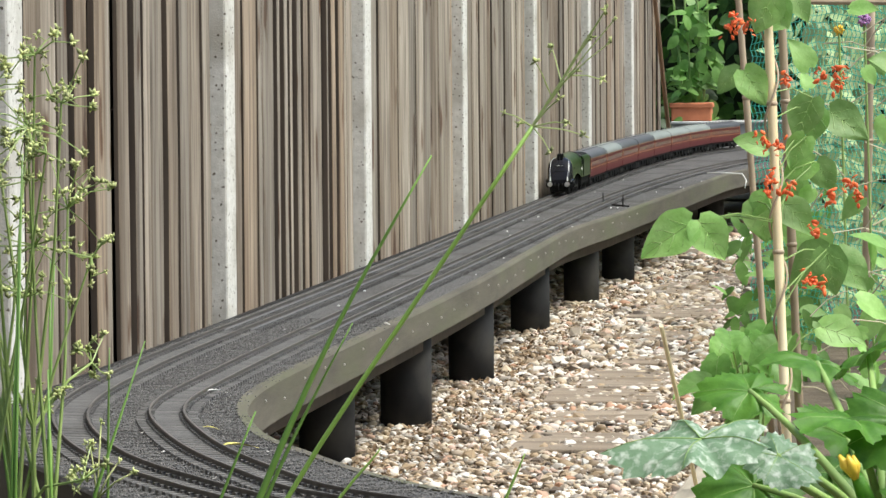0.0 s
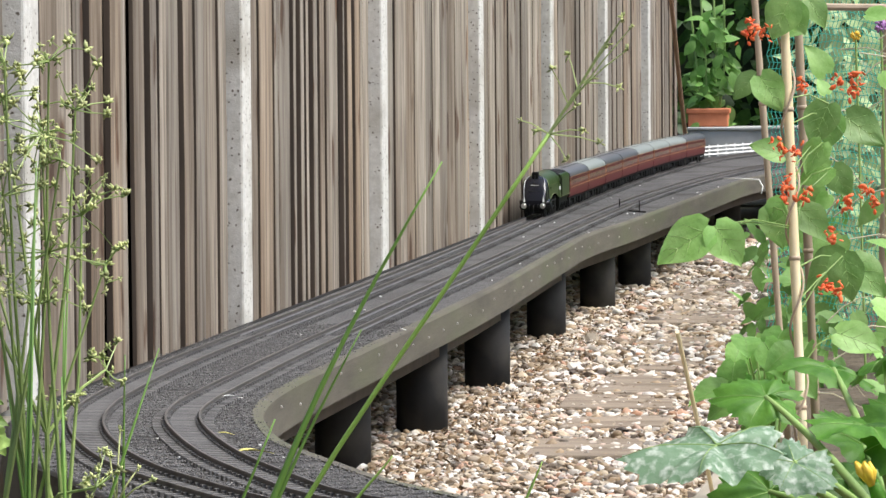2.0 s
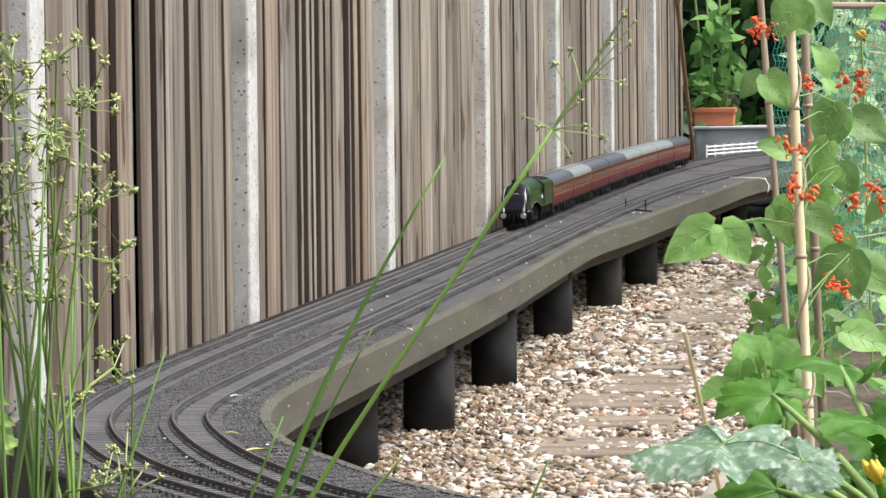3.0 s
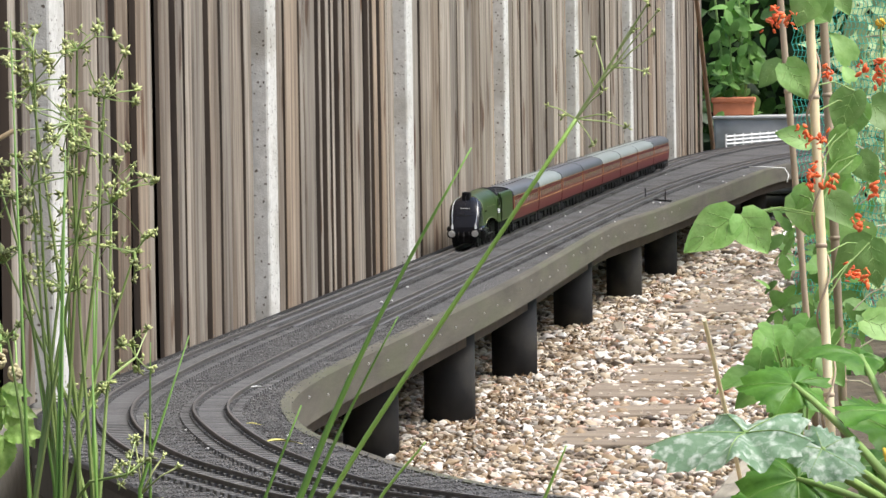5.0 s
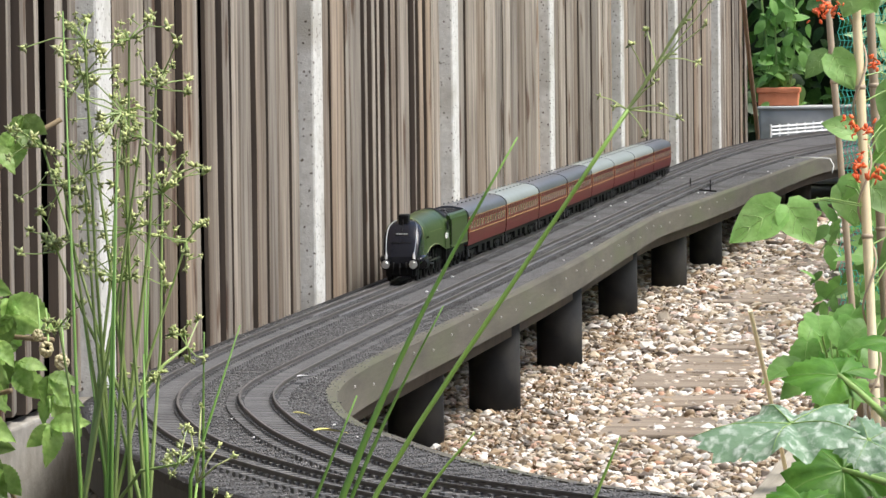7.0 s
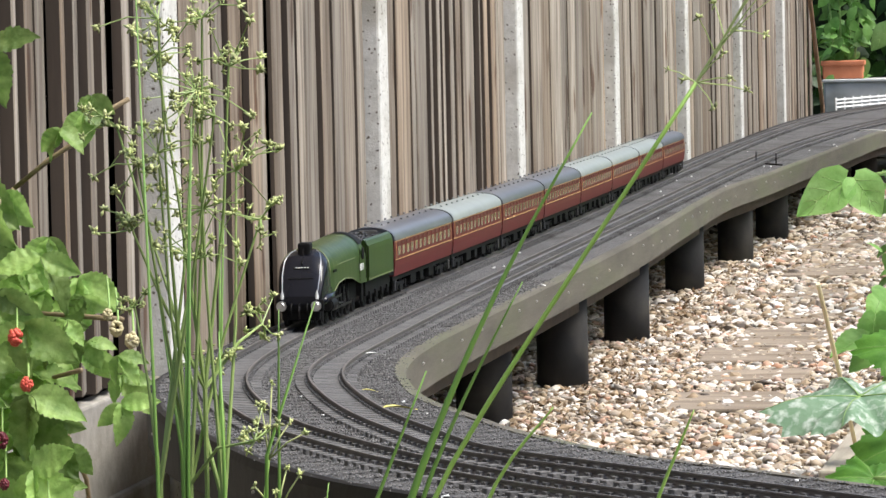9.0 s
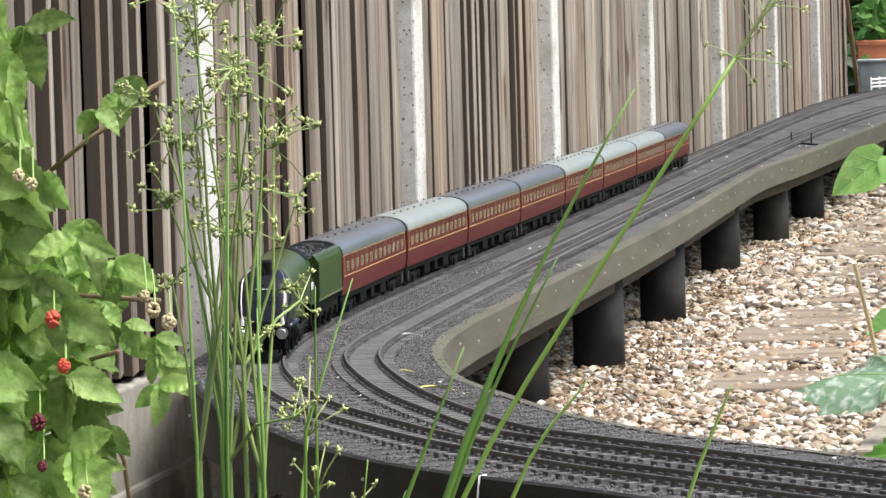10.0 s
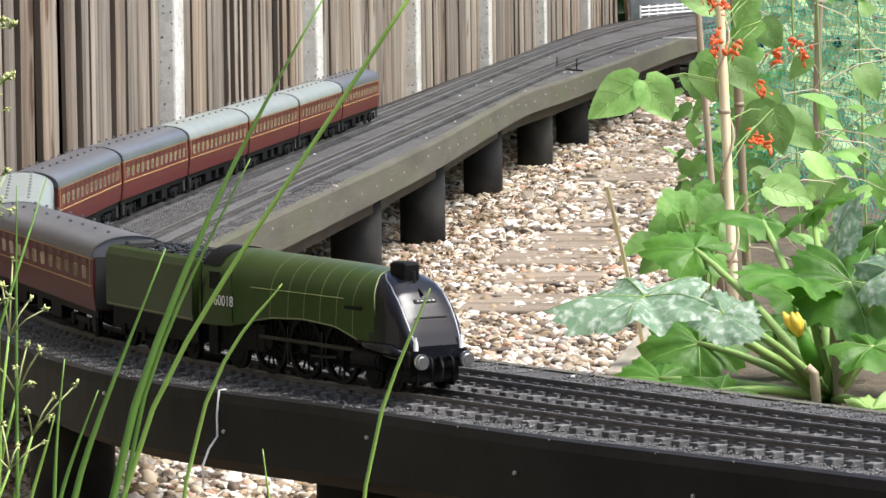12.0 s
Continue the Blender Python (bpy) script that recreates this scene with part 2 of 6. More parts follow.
M["coal"] = surf("coal", (0.008, 0.008, 0.009), (0.03, 0.03, 0.032), 150, 0.3, 0.6, island=0.5)
# plants
M["bean"] = leafy("bean_leaf", (0.18, 0.38, 0.07), (0.40, 0.62, 0.22), vary=0.32)
M["courgette"] = leafy("courgette_leaf", (0.055, 0.17, 0.018), (0.15, 0.34, 0.045), island=0.35)
M["courgette_pale"] = leafy("mottled_courgette_leaf", (0.17, 0.31, 0.17), (0.30, 0.44, 0.30), mottle=(0.66, 0.74, 0.66), island=0.1)
M["stalk"] = surf("pale_stalk", (0.20, 0.34, 0.08), (0.34, 0.48, 0.16), 20, 0.5, 0.1)
M["rasp"] = leafy("raspberry_leaf", (0.12, 0.25, 0.035), (0.46, 0.62, 0.20), vary=0.5, scale=40.0)
M["rush"] = surf("rush_stem", (0.11, 0.23, 0.035), (0.22, 0.37, 0.08), 14, 0.5, 0.1, stretch=(1, 1, 0.15), vary=0.2)
M["rush_pale"] = surf("young_rush_stem", (0.25, 0.42, 0.07), (0.36, 0.54, 0.12), 14, 0.45, 0.1, stretch=(1, 1, 0.15))
M["rush_mid"] = surf("seed_stem", (0.20, 0.30, 0.07), (0.36, 0.44, 0.16), 40, 0.5, 0.1)
M["umbel"] = surf("seed_head_stalk", (0.30, 0.38, 0.12), (0.46, 0.52, 0.22), 40, 0.6, 0.1)
M["seed"] = surf("rush_seed", (0.30, 0.36, 0.11), (0.62, 0.62, 0.30), 60, 0.7, 0.2, island=0.6)
M["hedge"] = leafy("hedge_leaf", (0.025, 0.075, 0.013), (0.08, 0.18, 0.033), island=0.6)
M["lettuce"] = leafy("fresh_green_leaf", (0.17, 0.38, 0.07), (0.32, 0.56, 0.16), island=0.3)
M["hedge_core"] = surf("hedge_shade", (0.006, 0.014, 0.004), (0.02, 0.04, 0.01), 9, 0.9, 0.5)
M["fern"] = leafy("soft_green_leaf", (0.33, 0.50, 0.20), (0.58, 0.72, 0.42), island=0.5)
M["red"] = surf("scarlet_petal", (0.78, 0.07, 0.015), (0.95, 0.26, 0.07), 60, 0.5, 0.1, island=0.2)
M["yellow"] = surf("yellow_petal", (0.75, 0.45, 0.03), (0.85, 0.62, 0.08), 40, 0.5, 0.1)
M["purple"] = surf("purple_petal", (0.30, 0.14, 0.36), (0.5, 0.28, 0.52), 80, 0.6, 0.2, island=0.3)
M["berry"] = surf("raspberry", (0.5, 0.05, 0.03), (0.68, 0.13, 0.08), 90, 0.4, 0.3)
M["berry_dark"] = surf("ripe_berry", (0.09, 0.01, 0.02), (0.16, 0.02, 0.03), 90, 0.35, 0.3)
M["bract"] = surf("pale_bract", (0.42, 0.38, 0.2), (0.6, 0.52, 0.32), 60, 0.7, 0.2)
M["twig"] = surf("twig", (0.18, 0.13, 0.07), (0.33, 0.25, 0.14), 60, 0.7, 0.2)
M["straw"] = surf("dry_stem", (0.40, 0.37, 0.23), (0.62, 0.58, 0.42), 30, 0.7, 0.2, island=0.3)
M["litter"] = surf("dead_leaf_crumbs", (0.10, 0.06, 0.03), (0.26, 0.17, 0.09), 60, 0.85, 0.2, island=0.4)
M["deadleaf"] = surf("fallen_leaf", (0.5, 0.45, 0.1), (0.65, 0.6, 0.2), 60, 0.6, 0.1)


def gravel_material():
    m = surf("pebbles", (0.6, 0.54, 0.46), (0.95, 0.94, 0.92), 90, 0.6, 0.2, dist=0.001)
    n, l = m.node_tree.nodes, m.node_tree.links
    b = n["Principled BSDF"]
    ramp = n.new("ShaderNodeValToRGB")
    ramp.color_ramp.interpolation = "LINEAR"
    stops = [(0.0, (0.08, 0.06, 0.045)), (0.16, (0.21, 0.155, 0.10)), (0.34, (0.40, 0.295, 0.18)), (0.46, (0.31, 0.285, 0.255)), (0.58, (0.53, 0.43, 0.30)),
             (0.72, (0.66, 0.60, 0.52)), (0.85, (0.80, 0.78, 0.74)), (0.92, (0.42, 0.22, 0.12)), (1.0, (0.84, 0.83, 0.80))]
    e = ramp.color_ramp.elements
    e[0].position, e[0].color = stops[0][0], (*stops[0][1], 1)
    e[1].position, e[1].color = stops[-1][0], (*stops[-1][1], 1)
    for p, c in stops[1:-1]:
        k = e.new(p)
        k.color = (*c, 1)
    l.new(n.new("ShaderNodeNewGeometry").outputs["Random Per Island"], ramp.inputs[0])
    old = b.inputs["Base Color"].links[0].from_socket
    mx = n.new("ShaderNodeMix")
    mx.data_type, mx.blend_type = "RGBA", "MULTIPLY"
    mx.inputs[0].default_value = 0.3
    l.new(ramp.outputs[0], mx.inputs[6])
    l.new(old, mx.inputs[7])
    l.new(mx.outputs[2], b.inputs["Base Color"])
    return m


M["gravel"] = gravel_material()

# ---- building helpers ----


def mesh_of(name, bm, material, smooth=False):
    me = bpy.data.meshes.new(name)
    bm.to_mesh(me)
    bm.free()
    me.materials.append(material)
    if smooth:
        me.shade_smooth()
    return me


def part(name, bm, material, parent, label="", smooth=False, at=None):
    """One mesh object under a thing or a part. bm may be a bmesh or a ready mesh."""
    me = bm if isinstance(bm, bpy.types.Mesh) else mesh_of(name, bm, material, smooth)
    ob = new(name, me)
    ob.parent = parent
    if at is not None:
        ob.matrix_basis = at
    return tagged(ob, label)


def thing(name, label, category, at=None, group="", kind=""):
    ob = new(name)
    ob.empty_display_size = 0.05
    if at is not None:
        ob.matrix_basis = at
    return tagged(ob, label, category, group, kind)


def solid(name, bm, material, label, category, smooth=False, at=None, group="", kind=""):
    ob = new(name, mesh_of(name, bm, material, smooth))
    if at is not None:
        ob.matrix_basis = at
    return tagged(ob, label, category, group, kind)


def box(bm, x0, x1, y0, y1, z0, z1, bevel=0.0):
    made = bmesh.ops.create_cube(bm, size=1.0, matrix=Matrix.Translation(((x0 + x1) / 2, (y0 + y1) / 2, (z0 + z1) / 2)) @ Matrix.Diagonal((x1 - x0, y1 - y0, z1 - z0, 1)))
    if bevel:
        edges = list({e for v in made["verts"] for e in v.link_edges})
        bmesh.ops.bevel(bm, geom=edges, offset=bevel, segments=2, profile=0.5, affect="EDGES")


def boxed(x0, x1, y0, y1, z0, z1, bevel=0.0):
    bm = bmesh.new()
    box(bm, x0, x1, y0, y1, z0, z1, bevel)
    return bm


def rod(bm, a, b, r0, r1=None, sides=8, caps=True):
    """A round bar from a to b."""
    a, b = Vector(a), Vector(b)
    r1 = r0 if r1 is None else r1
    m = Matrix.Translation((a + b) / 2) @ (b - a).to_track_quat("Z", "Y").to_matrix().to_4x4()
    bmesh.ops.create_cone(bm, cap_ends=caps, segments=sides, radius1=r0, radius2=r1, depth=(b - a).length, matrix=m)


def tube(bm, pts, radii, sides=6):
    """A bent, tapering stem through pts."""
    pts = [Vector(p) for p in pts]
    rings = []
    for i, p in enumerate(pts):
        d = (pts[min(i + 1, len(pts) - 1)] - pts[max(i - 1, 0)]).normalized()
        side = d.cross(Vector((0.31, 0.87, 0.12))).normalized()
        up = d.cross(side)
        r = radii[i] if hasattr(radii, "__len__") else radii
        rings.append([bm.verts.new(p + (side * math.cos(a) + up * math.sin(a)) * r) for a in (math.tau * k / sides for k in range(sides))])
    for a, b in zip(rings, rings[1:]):
        for k in range(sides):
            bm.faces.new((a[k], a[(k + 1) % sides], b[(k + 1) % sides], b[k]))
    bm.faces.new(rings[0][::-1])
    bm.faces.new(rings[-1])


def blob(bm, centre, r, squash=1.0, sub=1):
    bmesh.ops.create_icosphere(bm, subdivisions=sub, radius=r, matrix=Matrix.Translation(centre) @ Matrix.Diagonal((1, 1, squash, 1)))


def spline(ctrl, n):
    """n points, evenly spaced, on a smooth curve through ctrl (x, y)."""
    p = np.array(ctrl, float)
    p = np.vstack([2 * p[0] - p[1], p, 2 * p[-1] - p[-2]])
    out = []
    for i in range(1, len(p) - 2):
        knots = [0.0]
        for a, b in zip(p[i - 1:i + 2], p[i:i + 3]):
            knots.append(knots[-1] + max(1e-6, np.linalg.norm(b - a)) ** 0.5)
        t0, t1, t2, t3 = knots
        for t in np.linspace(t1, t2, 24, endpoint=False):
            a1 = (t1 - t) / (t1 - t0) * p[i - 1] + (t - t0) / (t1 - t0) * p[i]
            a2 = (t2 - t) / (t2 - t1) * p[i] + (t - t1) / (t2 - t1) * p[i + 1]
            a3 = (t3 - t) / (t3 - t2) * p[i + 1] + (t - t2) / (t3 - t2) * p[i + 2]
            b1 = (t2 - t) / (t2 - t0) * a1 + (t - t0) / (t2 - t0) * a2
            b2 = (t3 - t) / (t3 - t1) * a2 + (t - t1) / (t3 - t1) * a3
            out.append((t2 - t) / (t2 - t1) * b1 + (t - t1) / (t2 - t1) * b2)
    out.append(p[-2])
    out = np.array(out)
    for _ in range(12):
        out[1:-1] = (out[:-2] + 2 * out[1:-1] + out[2:]) / 4
    d = np.r_[0, np.cumsum(np.linalg.norm(np.diff(out, axis=0), axis=1))]
    s = np.linspace(0, d[-1], n)
    return np.stack([np.interp(s, d, out[:, 0]), np.interp(s, d, out[:, 1])], 1), d[-1]


def sweep(line, profile, closed=True):
    """Carries a profile of (across, z) along a plan line; across is to the line's left."""
    bm = bmesh.new()
    rings = []
    for i, p in enumerate(line):
        d = line[min(i + 1, len(line) - 1)] - line[max(i - 1, 0)]
        d = d / np.linalg.norm(d)
        rings.append([bm.verts.new((p[0] - d[1] * a, p[1] + d[0] * a, z)) for a, z in profile])
    k = len(profile)
    for a, b in zip(rings, rings[1:]):
        for j in range(k if closed else k - 1):
            bm.faces.new((a[j], a[(j + 1) % k], b[(j + 1) % k], b[j]))
    if closed:
        bm.faces.new(rings[0][::-1])
        bm.faces.new(rings[-1])
    bmesh.ops.recalc_face_normals(bm, faces=bm.faces)
    return bm


# ---- the plan ----
GZ, ZB = -0.05, 0.19          # gravel level, top of the baseboard
RZ = ZB + 0.014               # top of the rails
INNER = [(1.7, 19.6), (1.15, 18.7), (0.8, 17.7), (0.57, 16.9), (0.475, 16.1), (0.43, 15.0), (0.395, 13.9), (0.362, 12.9), (0.337, 12.2), (0.306, 11.6), (0.300, 11.3), (0.307, 10.6), (0.317, 9.8), (0.325, 9.2),
         (0.325, 8.4), (0.319, 7.6), (0.312, 6.8), (0.312, 6.4), (0.322, 6.12), (0.346, 5.9), (0.386, 5.7), (0.448, 5.46), (0.541, 5.23), (0.642, 5.0),
         (0.79, 4.76), (0.915, 4.62), (1.04, 4.478), (1.162, 4.34), (1.309, 4.175), (1.6, 3.88), (2.3, 3.3)]
OUTER = [(1.5, 21.6), (0.8, 20.8), (0.35, 19.8), (0.14, 18.8), (0.05, 17.6), (0.026, 16.4), (0.025, 14.0), (0.025, 10.0), (0.024, 8.0), (0.024, 7.0),
         (0.024, 6.3), (0.032, 5.95), (0.058, 5.68), (0.122, 5.42), (0.204, 5.16), (0.283, 4.98), (0.4, 4.71), (0.498, 4.541), (0.576, 4.44), (0.646, 4.365),
         (0.779, 4.235), (0.905, 4.096), (1.023, 3.97), (1.132, 3.869), (1.235, 3.775), (1.313, 3.7), (1.6, 3.45), (2.2, 2.95)]
TRACK_A = [(1.5, 21.1), (0.85, 20.5), (0.45, 19.7), (0.25, 18.8), (0.15, 17.6), (0.1, 16.2), (0.083, 14.6), (0.084, 12.5), (0.098, 10.0), (0.096, 8.0), (0.092, 7.2),
           (0.094, 6.7), (0.105, 6.27), (0.125, 5.93), (0.155, 5.70), (0.20, 5.49), (0.285, 5.205), (0.363, 5.005), (0.445, 4.845), (0.54, 4.675),
           (0.62, 4.555), (0.765, 4.365), (0.885, 4.235), (0.995, 4.113), (1.11, 3.995), (1.216, 3.893), (1.297, 3.82), (1.6, 3.56), (2.2, 3.07)]
TRACK_B = [(1.6, 20.3), (1.1, 19.6), (0.75, 18.7), (0.5, 17.5), (0.36, 16.2), (0.28, 14.6), (0.245, 13.0), (0.238, 10.0), (0.236, 8.0), (0.238, 7.0), (0.243, 6.5),
           (0.247, 6.2), (0.253, 5.97), (0.265, 5.82), (0.285, 5.69), (0.325, 5.52), (0.423, 5.195), (0.531, 4.925), (0.62, 4.735), (0.75, 4.58), (0.86, 4.46),
           (0.985, 4.32), (1.105, 4.185), (1.22, 4.055), (1.305, 3.965), (1.6, 3.68), (2.2, 3.18)]
POSTS = (2.4, 4.2, 6.02, 7.82, 9.66, 11.56, 13.48, 15.45, 17.45, 19.42)


def wall_and_ground():
    bm = bmesh.new()
    bmesh.ops.create_grid(bm, x_segments=40, y_segments=40, size=60, matrix=Matrix.Translation((0, 20, GZ - 0.012)))
    solid("ground", bm, M["soil"], "dark crumbly garden soil", "ground", kind="structure")
    bm = bmesh.new()
    bmesh.ops.create_grid(bm, x_segments=30, y_segments=90, size=1, matrix=Matrix.Translation((1.72, 12.0, GZ - 0.004)) @ Matrix.Diagonal((0.85, 6.6, 1, 1)))
    for v in bm.verts:
        v.co.z += 0.012 * noise.noise(v.co * 9)
    solid("vegetable_bed", bm, M["bed"], "dry light brown soil of the vegetable bed", "soil", kind="structure")


def surroundings():
    """Plain unseen screens behind and beside the camera and beyond the fence."""
    # hedge-green walls, added only to darken reflections and cut low sky light
    for name, x0, x1, y0, y1, h in (("hedge_behind", -7, 9, -7.0, -6.0, 3.2), ("hedge_side", 8.0, 9.0, -7, 24, 2.6), ("hedge_beyond_fence", -7, -6, -7, 24, 3.0)):
        bm = bmesh.new()
        box(bm, x0, x1, y0, y1, GZ, h)
        bmesh.ops.subdivide_edges(bm, edges=bm.edges, cuts=14, use_grid_fill=True)
        for v in bm.verts:
            v.co += Vector((noise.noise(v.co * 1.7), noise.noise(v.co * 1.7 + Vector((9, 0, 0))), noise.noise(v.co * 1.3))) * 0.3
        ob = solid(name, bm, M["hedge"], "unseen dark green screen added to block low sky light", "hedge", kind="structure")


def fence():
    rnd = random.Random(5)
    f = thing("fence", "tall close-boarded fence of weathered brown-grey timber", "fence", kind="structure")
    # added sheet, coloured dark so the gaps between boards look shaded
    part("backing", boxed(-0.06, -0.045, 2.0, 19.4, GZ, 1.85), M["back_shade"], f)
    shapes = []
    for k in range(18):
        bm = bmesh.new()
        bold = k >= 12
        w = rnd.uniform(0.08, 0.125) if not bold else rnd.uniform(0.08, 0.092)
        thick, thin = (rnd.uniform(0.014, 0.019), 0.004) if bold else (rnd.uniform(0.0045, 0.0085), rnd.uniform(0.003, 0.0055))
        if 8 <= k < 12:
            w = 0.13 + 0.017 * (k - 8)
        if k < 8:
            thick, thin = rnd.uniform(0.007, 0.0115), rnd.uniform(0.003, 0.0045)
        elif k < 12:
            thick, thin = rnd.uniform(0.004, 0.0062), rnd.uniform(0.0032, 0.0045)
        wob = [rnd.uniform(-0.004, 0.004) for _ in range(6)]
        rings = []
        for i in range(6):
            z, o = 1.66 * i / 5, wob[i]
            rings.append([bm.verts.new(p) for p in ((0, -w / 2 + o, z), (thick - 0.001, -w / 2 + o, z), (thick, -w / 2 + 0.003 + o, z), (thin, w / 2 + o, z), (0, w / 2 + o, z))])
        for a, b in zip(rings, rings[1:]):
            for j in range(5):
                bm.faces.new((a[j], a[(j + 1) % 5], b[(j + 1) % 5], b[j]))
        bm.faces.new(rings[0][::-1])
        bm.faces.new(rings[-1])
        bmesh.ops.recalc_face_normals(bm, faces=bm.faces)
        # edge faces along the joints take the painted shade colour
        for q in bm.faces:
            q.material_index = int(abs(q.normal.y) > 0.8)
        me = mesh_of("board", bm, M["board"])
        me.materials.append(M["joint_shade"])
        shapes.append((w, me))
    for a, b in zip(POSTS, POSTS[1:]):
        y = a + 0.05
        while y < b - 0.09:
            w, me = rnd.choice(shapes[12:] if b < 6.1 else shapes[:8] if b < 8 else shapes[4:12] if b < 9.8 else shapes[8:12])
            if y + w > b - 0.045:
                break
            lift = rnd.choice((-0.006, -0.003, 0.0, 0.002, 0.005)) if b < 8 else rnd.choice((-0.003, -0.0015, 0.0, 0.0015, 0.003))
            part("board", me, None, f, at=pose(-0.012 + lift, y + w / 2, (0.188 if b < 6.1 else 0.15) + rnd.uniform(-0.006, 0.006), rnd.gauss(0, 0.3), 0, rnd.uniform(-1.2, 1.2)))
            y += w + rnd.choice((0.002, 0.003, 0.004, 0.006, 0.010)) * (1.0 if b < 8 else 0.7)
        part("board", shapes[2][1], None, f, at=pose(-0.017, b - 0.1, 0.188 if b < 6.1 else 0.15, 0, 0, 0))
        part("arris_rail", boxed(-0.044, -0.018, a, b, 0.5, 0.58), M["back_shade"], f)
        part("arris_rail", boxed(-0.044, -0.018, a, b, 1.4, 1.48), M["back_shade"], f)
        gb = boxed(-0.03, 0.004, a + 0.051, b - 0.051, GZ - 0.05, 0.18 if b < 6.1 else 0.145, 0.004)
        box(gb, -0.028, 0.012, a + 0.052, b - 0.052, GZ - 0.05, 0.05, 0.006)
        part("gravel_board", gb, M["oldconcrete"], f, "stained concrete gravel board")
    for y in POSTS[:-1]:
        bm = boxed(-0.075, 0.017, y - 0.047, y + 0.047, GZ - 0.1, 1.9, 0.005)
        solid("fence_post", bm, M["concrete"], "pale grey concrete fence post between timber boards", "fence post", group="concrete fence posts")
    # the narrow brown end post that leans at the far end
    bm = bmesh.new()
    tube(bm, [(0.03, 19.6, GZ), (0.03, 19.45, 0.2), (0.028, 19.0, 0.52), (0.026, 18.55, 0.86), (0.022, 17.9, 1.4)], 0.0095, 8)
    solid("end_post", bm, M["timber"], "thin brown timber post at the fence's end", "fence post")


def baseboard():
    root = thing("railway_baseboard", "raised curved timber baseboard with grey ballasted felt top", "baseboard")
    inn, _ = spline(INNER, 420)
    out, _ = spline(OUTER, 420)
    # match the two edges: for each outer point the nearest inner one, kept in order
    bm = bmesh.new()
    lo = 0
    rows = []
    for o in out:
        j = lo + int(np.argmin(np.linalg.norm(inn[lo:lo + 20] - o, axis=1)))
        lo = max(lo, j)
        i = inn[lo]
        rows.append([bm.verts.new((o[0] + (i[0] - o[0]) * k / 6, o[1] + (i[1] - o[1]) * k / 6, ZB)) for k in range(7)])
    for a, b in zip(rows, rows[1:]):
        for k in range(6):
            if (a[k].co - b[k].co).length > 1e-6 or (a[k + 1].co - b[k + 1].co).length > 1e-6:
                bm.faces.new((a[k], a[k + 1], b[k + 1], b[k]))
    bmesh.ops.remove_doubles(bm, verts=bm.verts, dist=1e-5)
    top = bmesh.ops.extrude_face_region(bm, geom=list(bm.faces))
    bmesh.ops.translate(bm, verts=[v for v in top["geom"] if isinstance(v, bmesh.types.BMVert)], vec=(0, 0, -0.03))
    bmesh.ops.recalc_face_normals(bm, faces=bm.faces)
    part("deck", bm, M["felt"], root, "grey ballasted roofing-felt deck")
    # the line runs from the far end to the near one: its left is the garden side
    part("inner_fascia", sweep(inn, [(-0.004, ZB - 0.058), (0.012, ZB - 0.058), (0.012, ZB - 0.003), (0.009, ZB + 0.002), (-0.004, ZB + 0.002)]), M["fascia"], root, "weathered grey-green timber edge")
    part("outer_fascia", sweep(out, [(0.004, ZB - 0.066), (-0.010, ZB - 0.066), (-0.012, ZB - 0.008), (-0.009, ZB + 0.001), (-0.003, ZB + 0.003), (0.004, ZB + 0.002)]), M["fascia_dark"], root, "near-black brown timber edge", smooth=False)
    part("inner_beam", sweep(inn, [(-0.05, ZB - 0.095), (-0.025, ZB - 0.095), (-0.025, ZB - 0.031), (-0.05, ZB - 0.031)]), M["beam"], root)
    part("outer_beam", sweep(out, [(0.03, ZB - 0.085), (0.055, ZB - 0.085), (0.055, ZB - 0.031), (0.03, ZB - 0.031)]), M["beam"], root)
    bm = bmesh.new()
    blob(bm, (0, 0, 0), 0.0025, 1.0)
    head = mesh_of("screw", bm, M["screw"])
    rnd = random.Random(3)
    for line, off, zs, y1 in ((inn, 0.0125, (ZB - 0.018, ZB - 0.03), 13.0), (out, -0.0125, (ZB - 0.02, ZB - 0.034), 6.0)):
        for i in range(4, len(line) - 4):
            if line[i][1] < y1 and i % 5 == 0:
                d = line[i + 1] - line[i - 1]
                d = d / np.linalg.norm(d)
                part("screw", head, None, root, at=pose(line[i][0] - d[1] * off, line[i][1] + d[0] * off, rnd.choice(zs) + rnd.uniform(-0.003, 0.003)))
    return inn, out


def supports():
    rnd = random.Random(2)
    spots = [(0.215, 7.62), (0.262, 8.35), (0.264, 9.45), (0.235, 11.04), (0.262, 12.22), (0.28, 13.3), (0.3, 15.0), (0.36, 16.8),
             (0.365, 5.0), (0.775, 4.47), (1.32, 4.0)]
    for x, y in spots:
        bm = bmesh.new()
        rod(bm, (x, y, GZ - 0.05), (x, y, ZB - 0.032), 0.0495, sides=28)
        ob = solid("support_pipe", bm, M["pipe"], "black plastic drainpipe standing in gravel under the baseboard", "support post", smooth=False, group="baseboard supports")
        for p in ob.data.polygons:
            p.use_smooth = len(p.vertices) == 4


RAIL_HALF = 0.0225


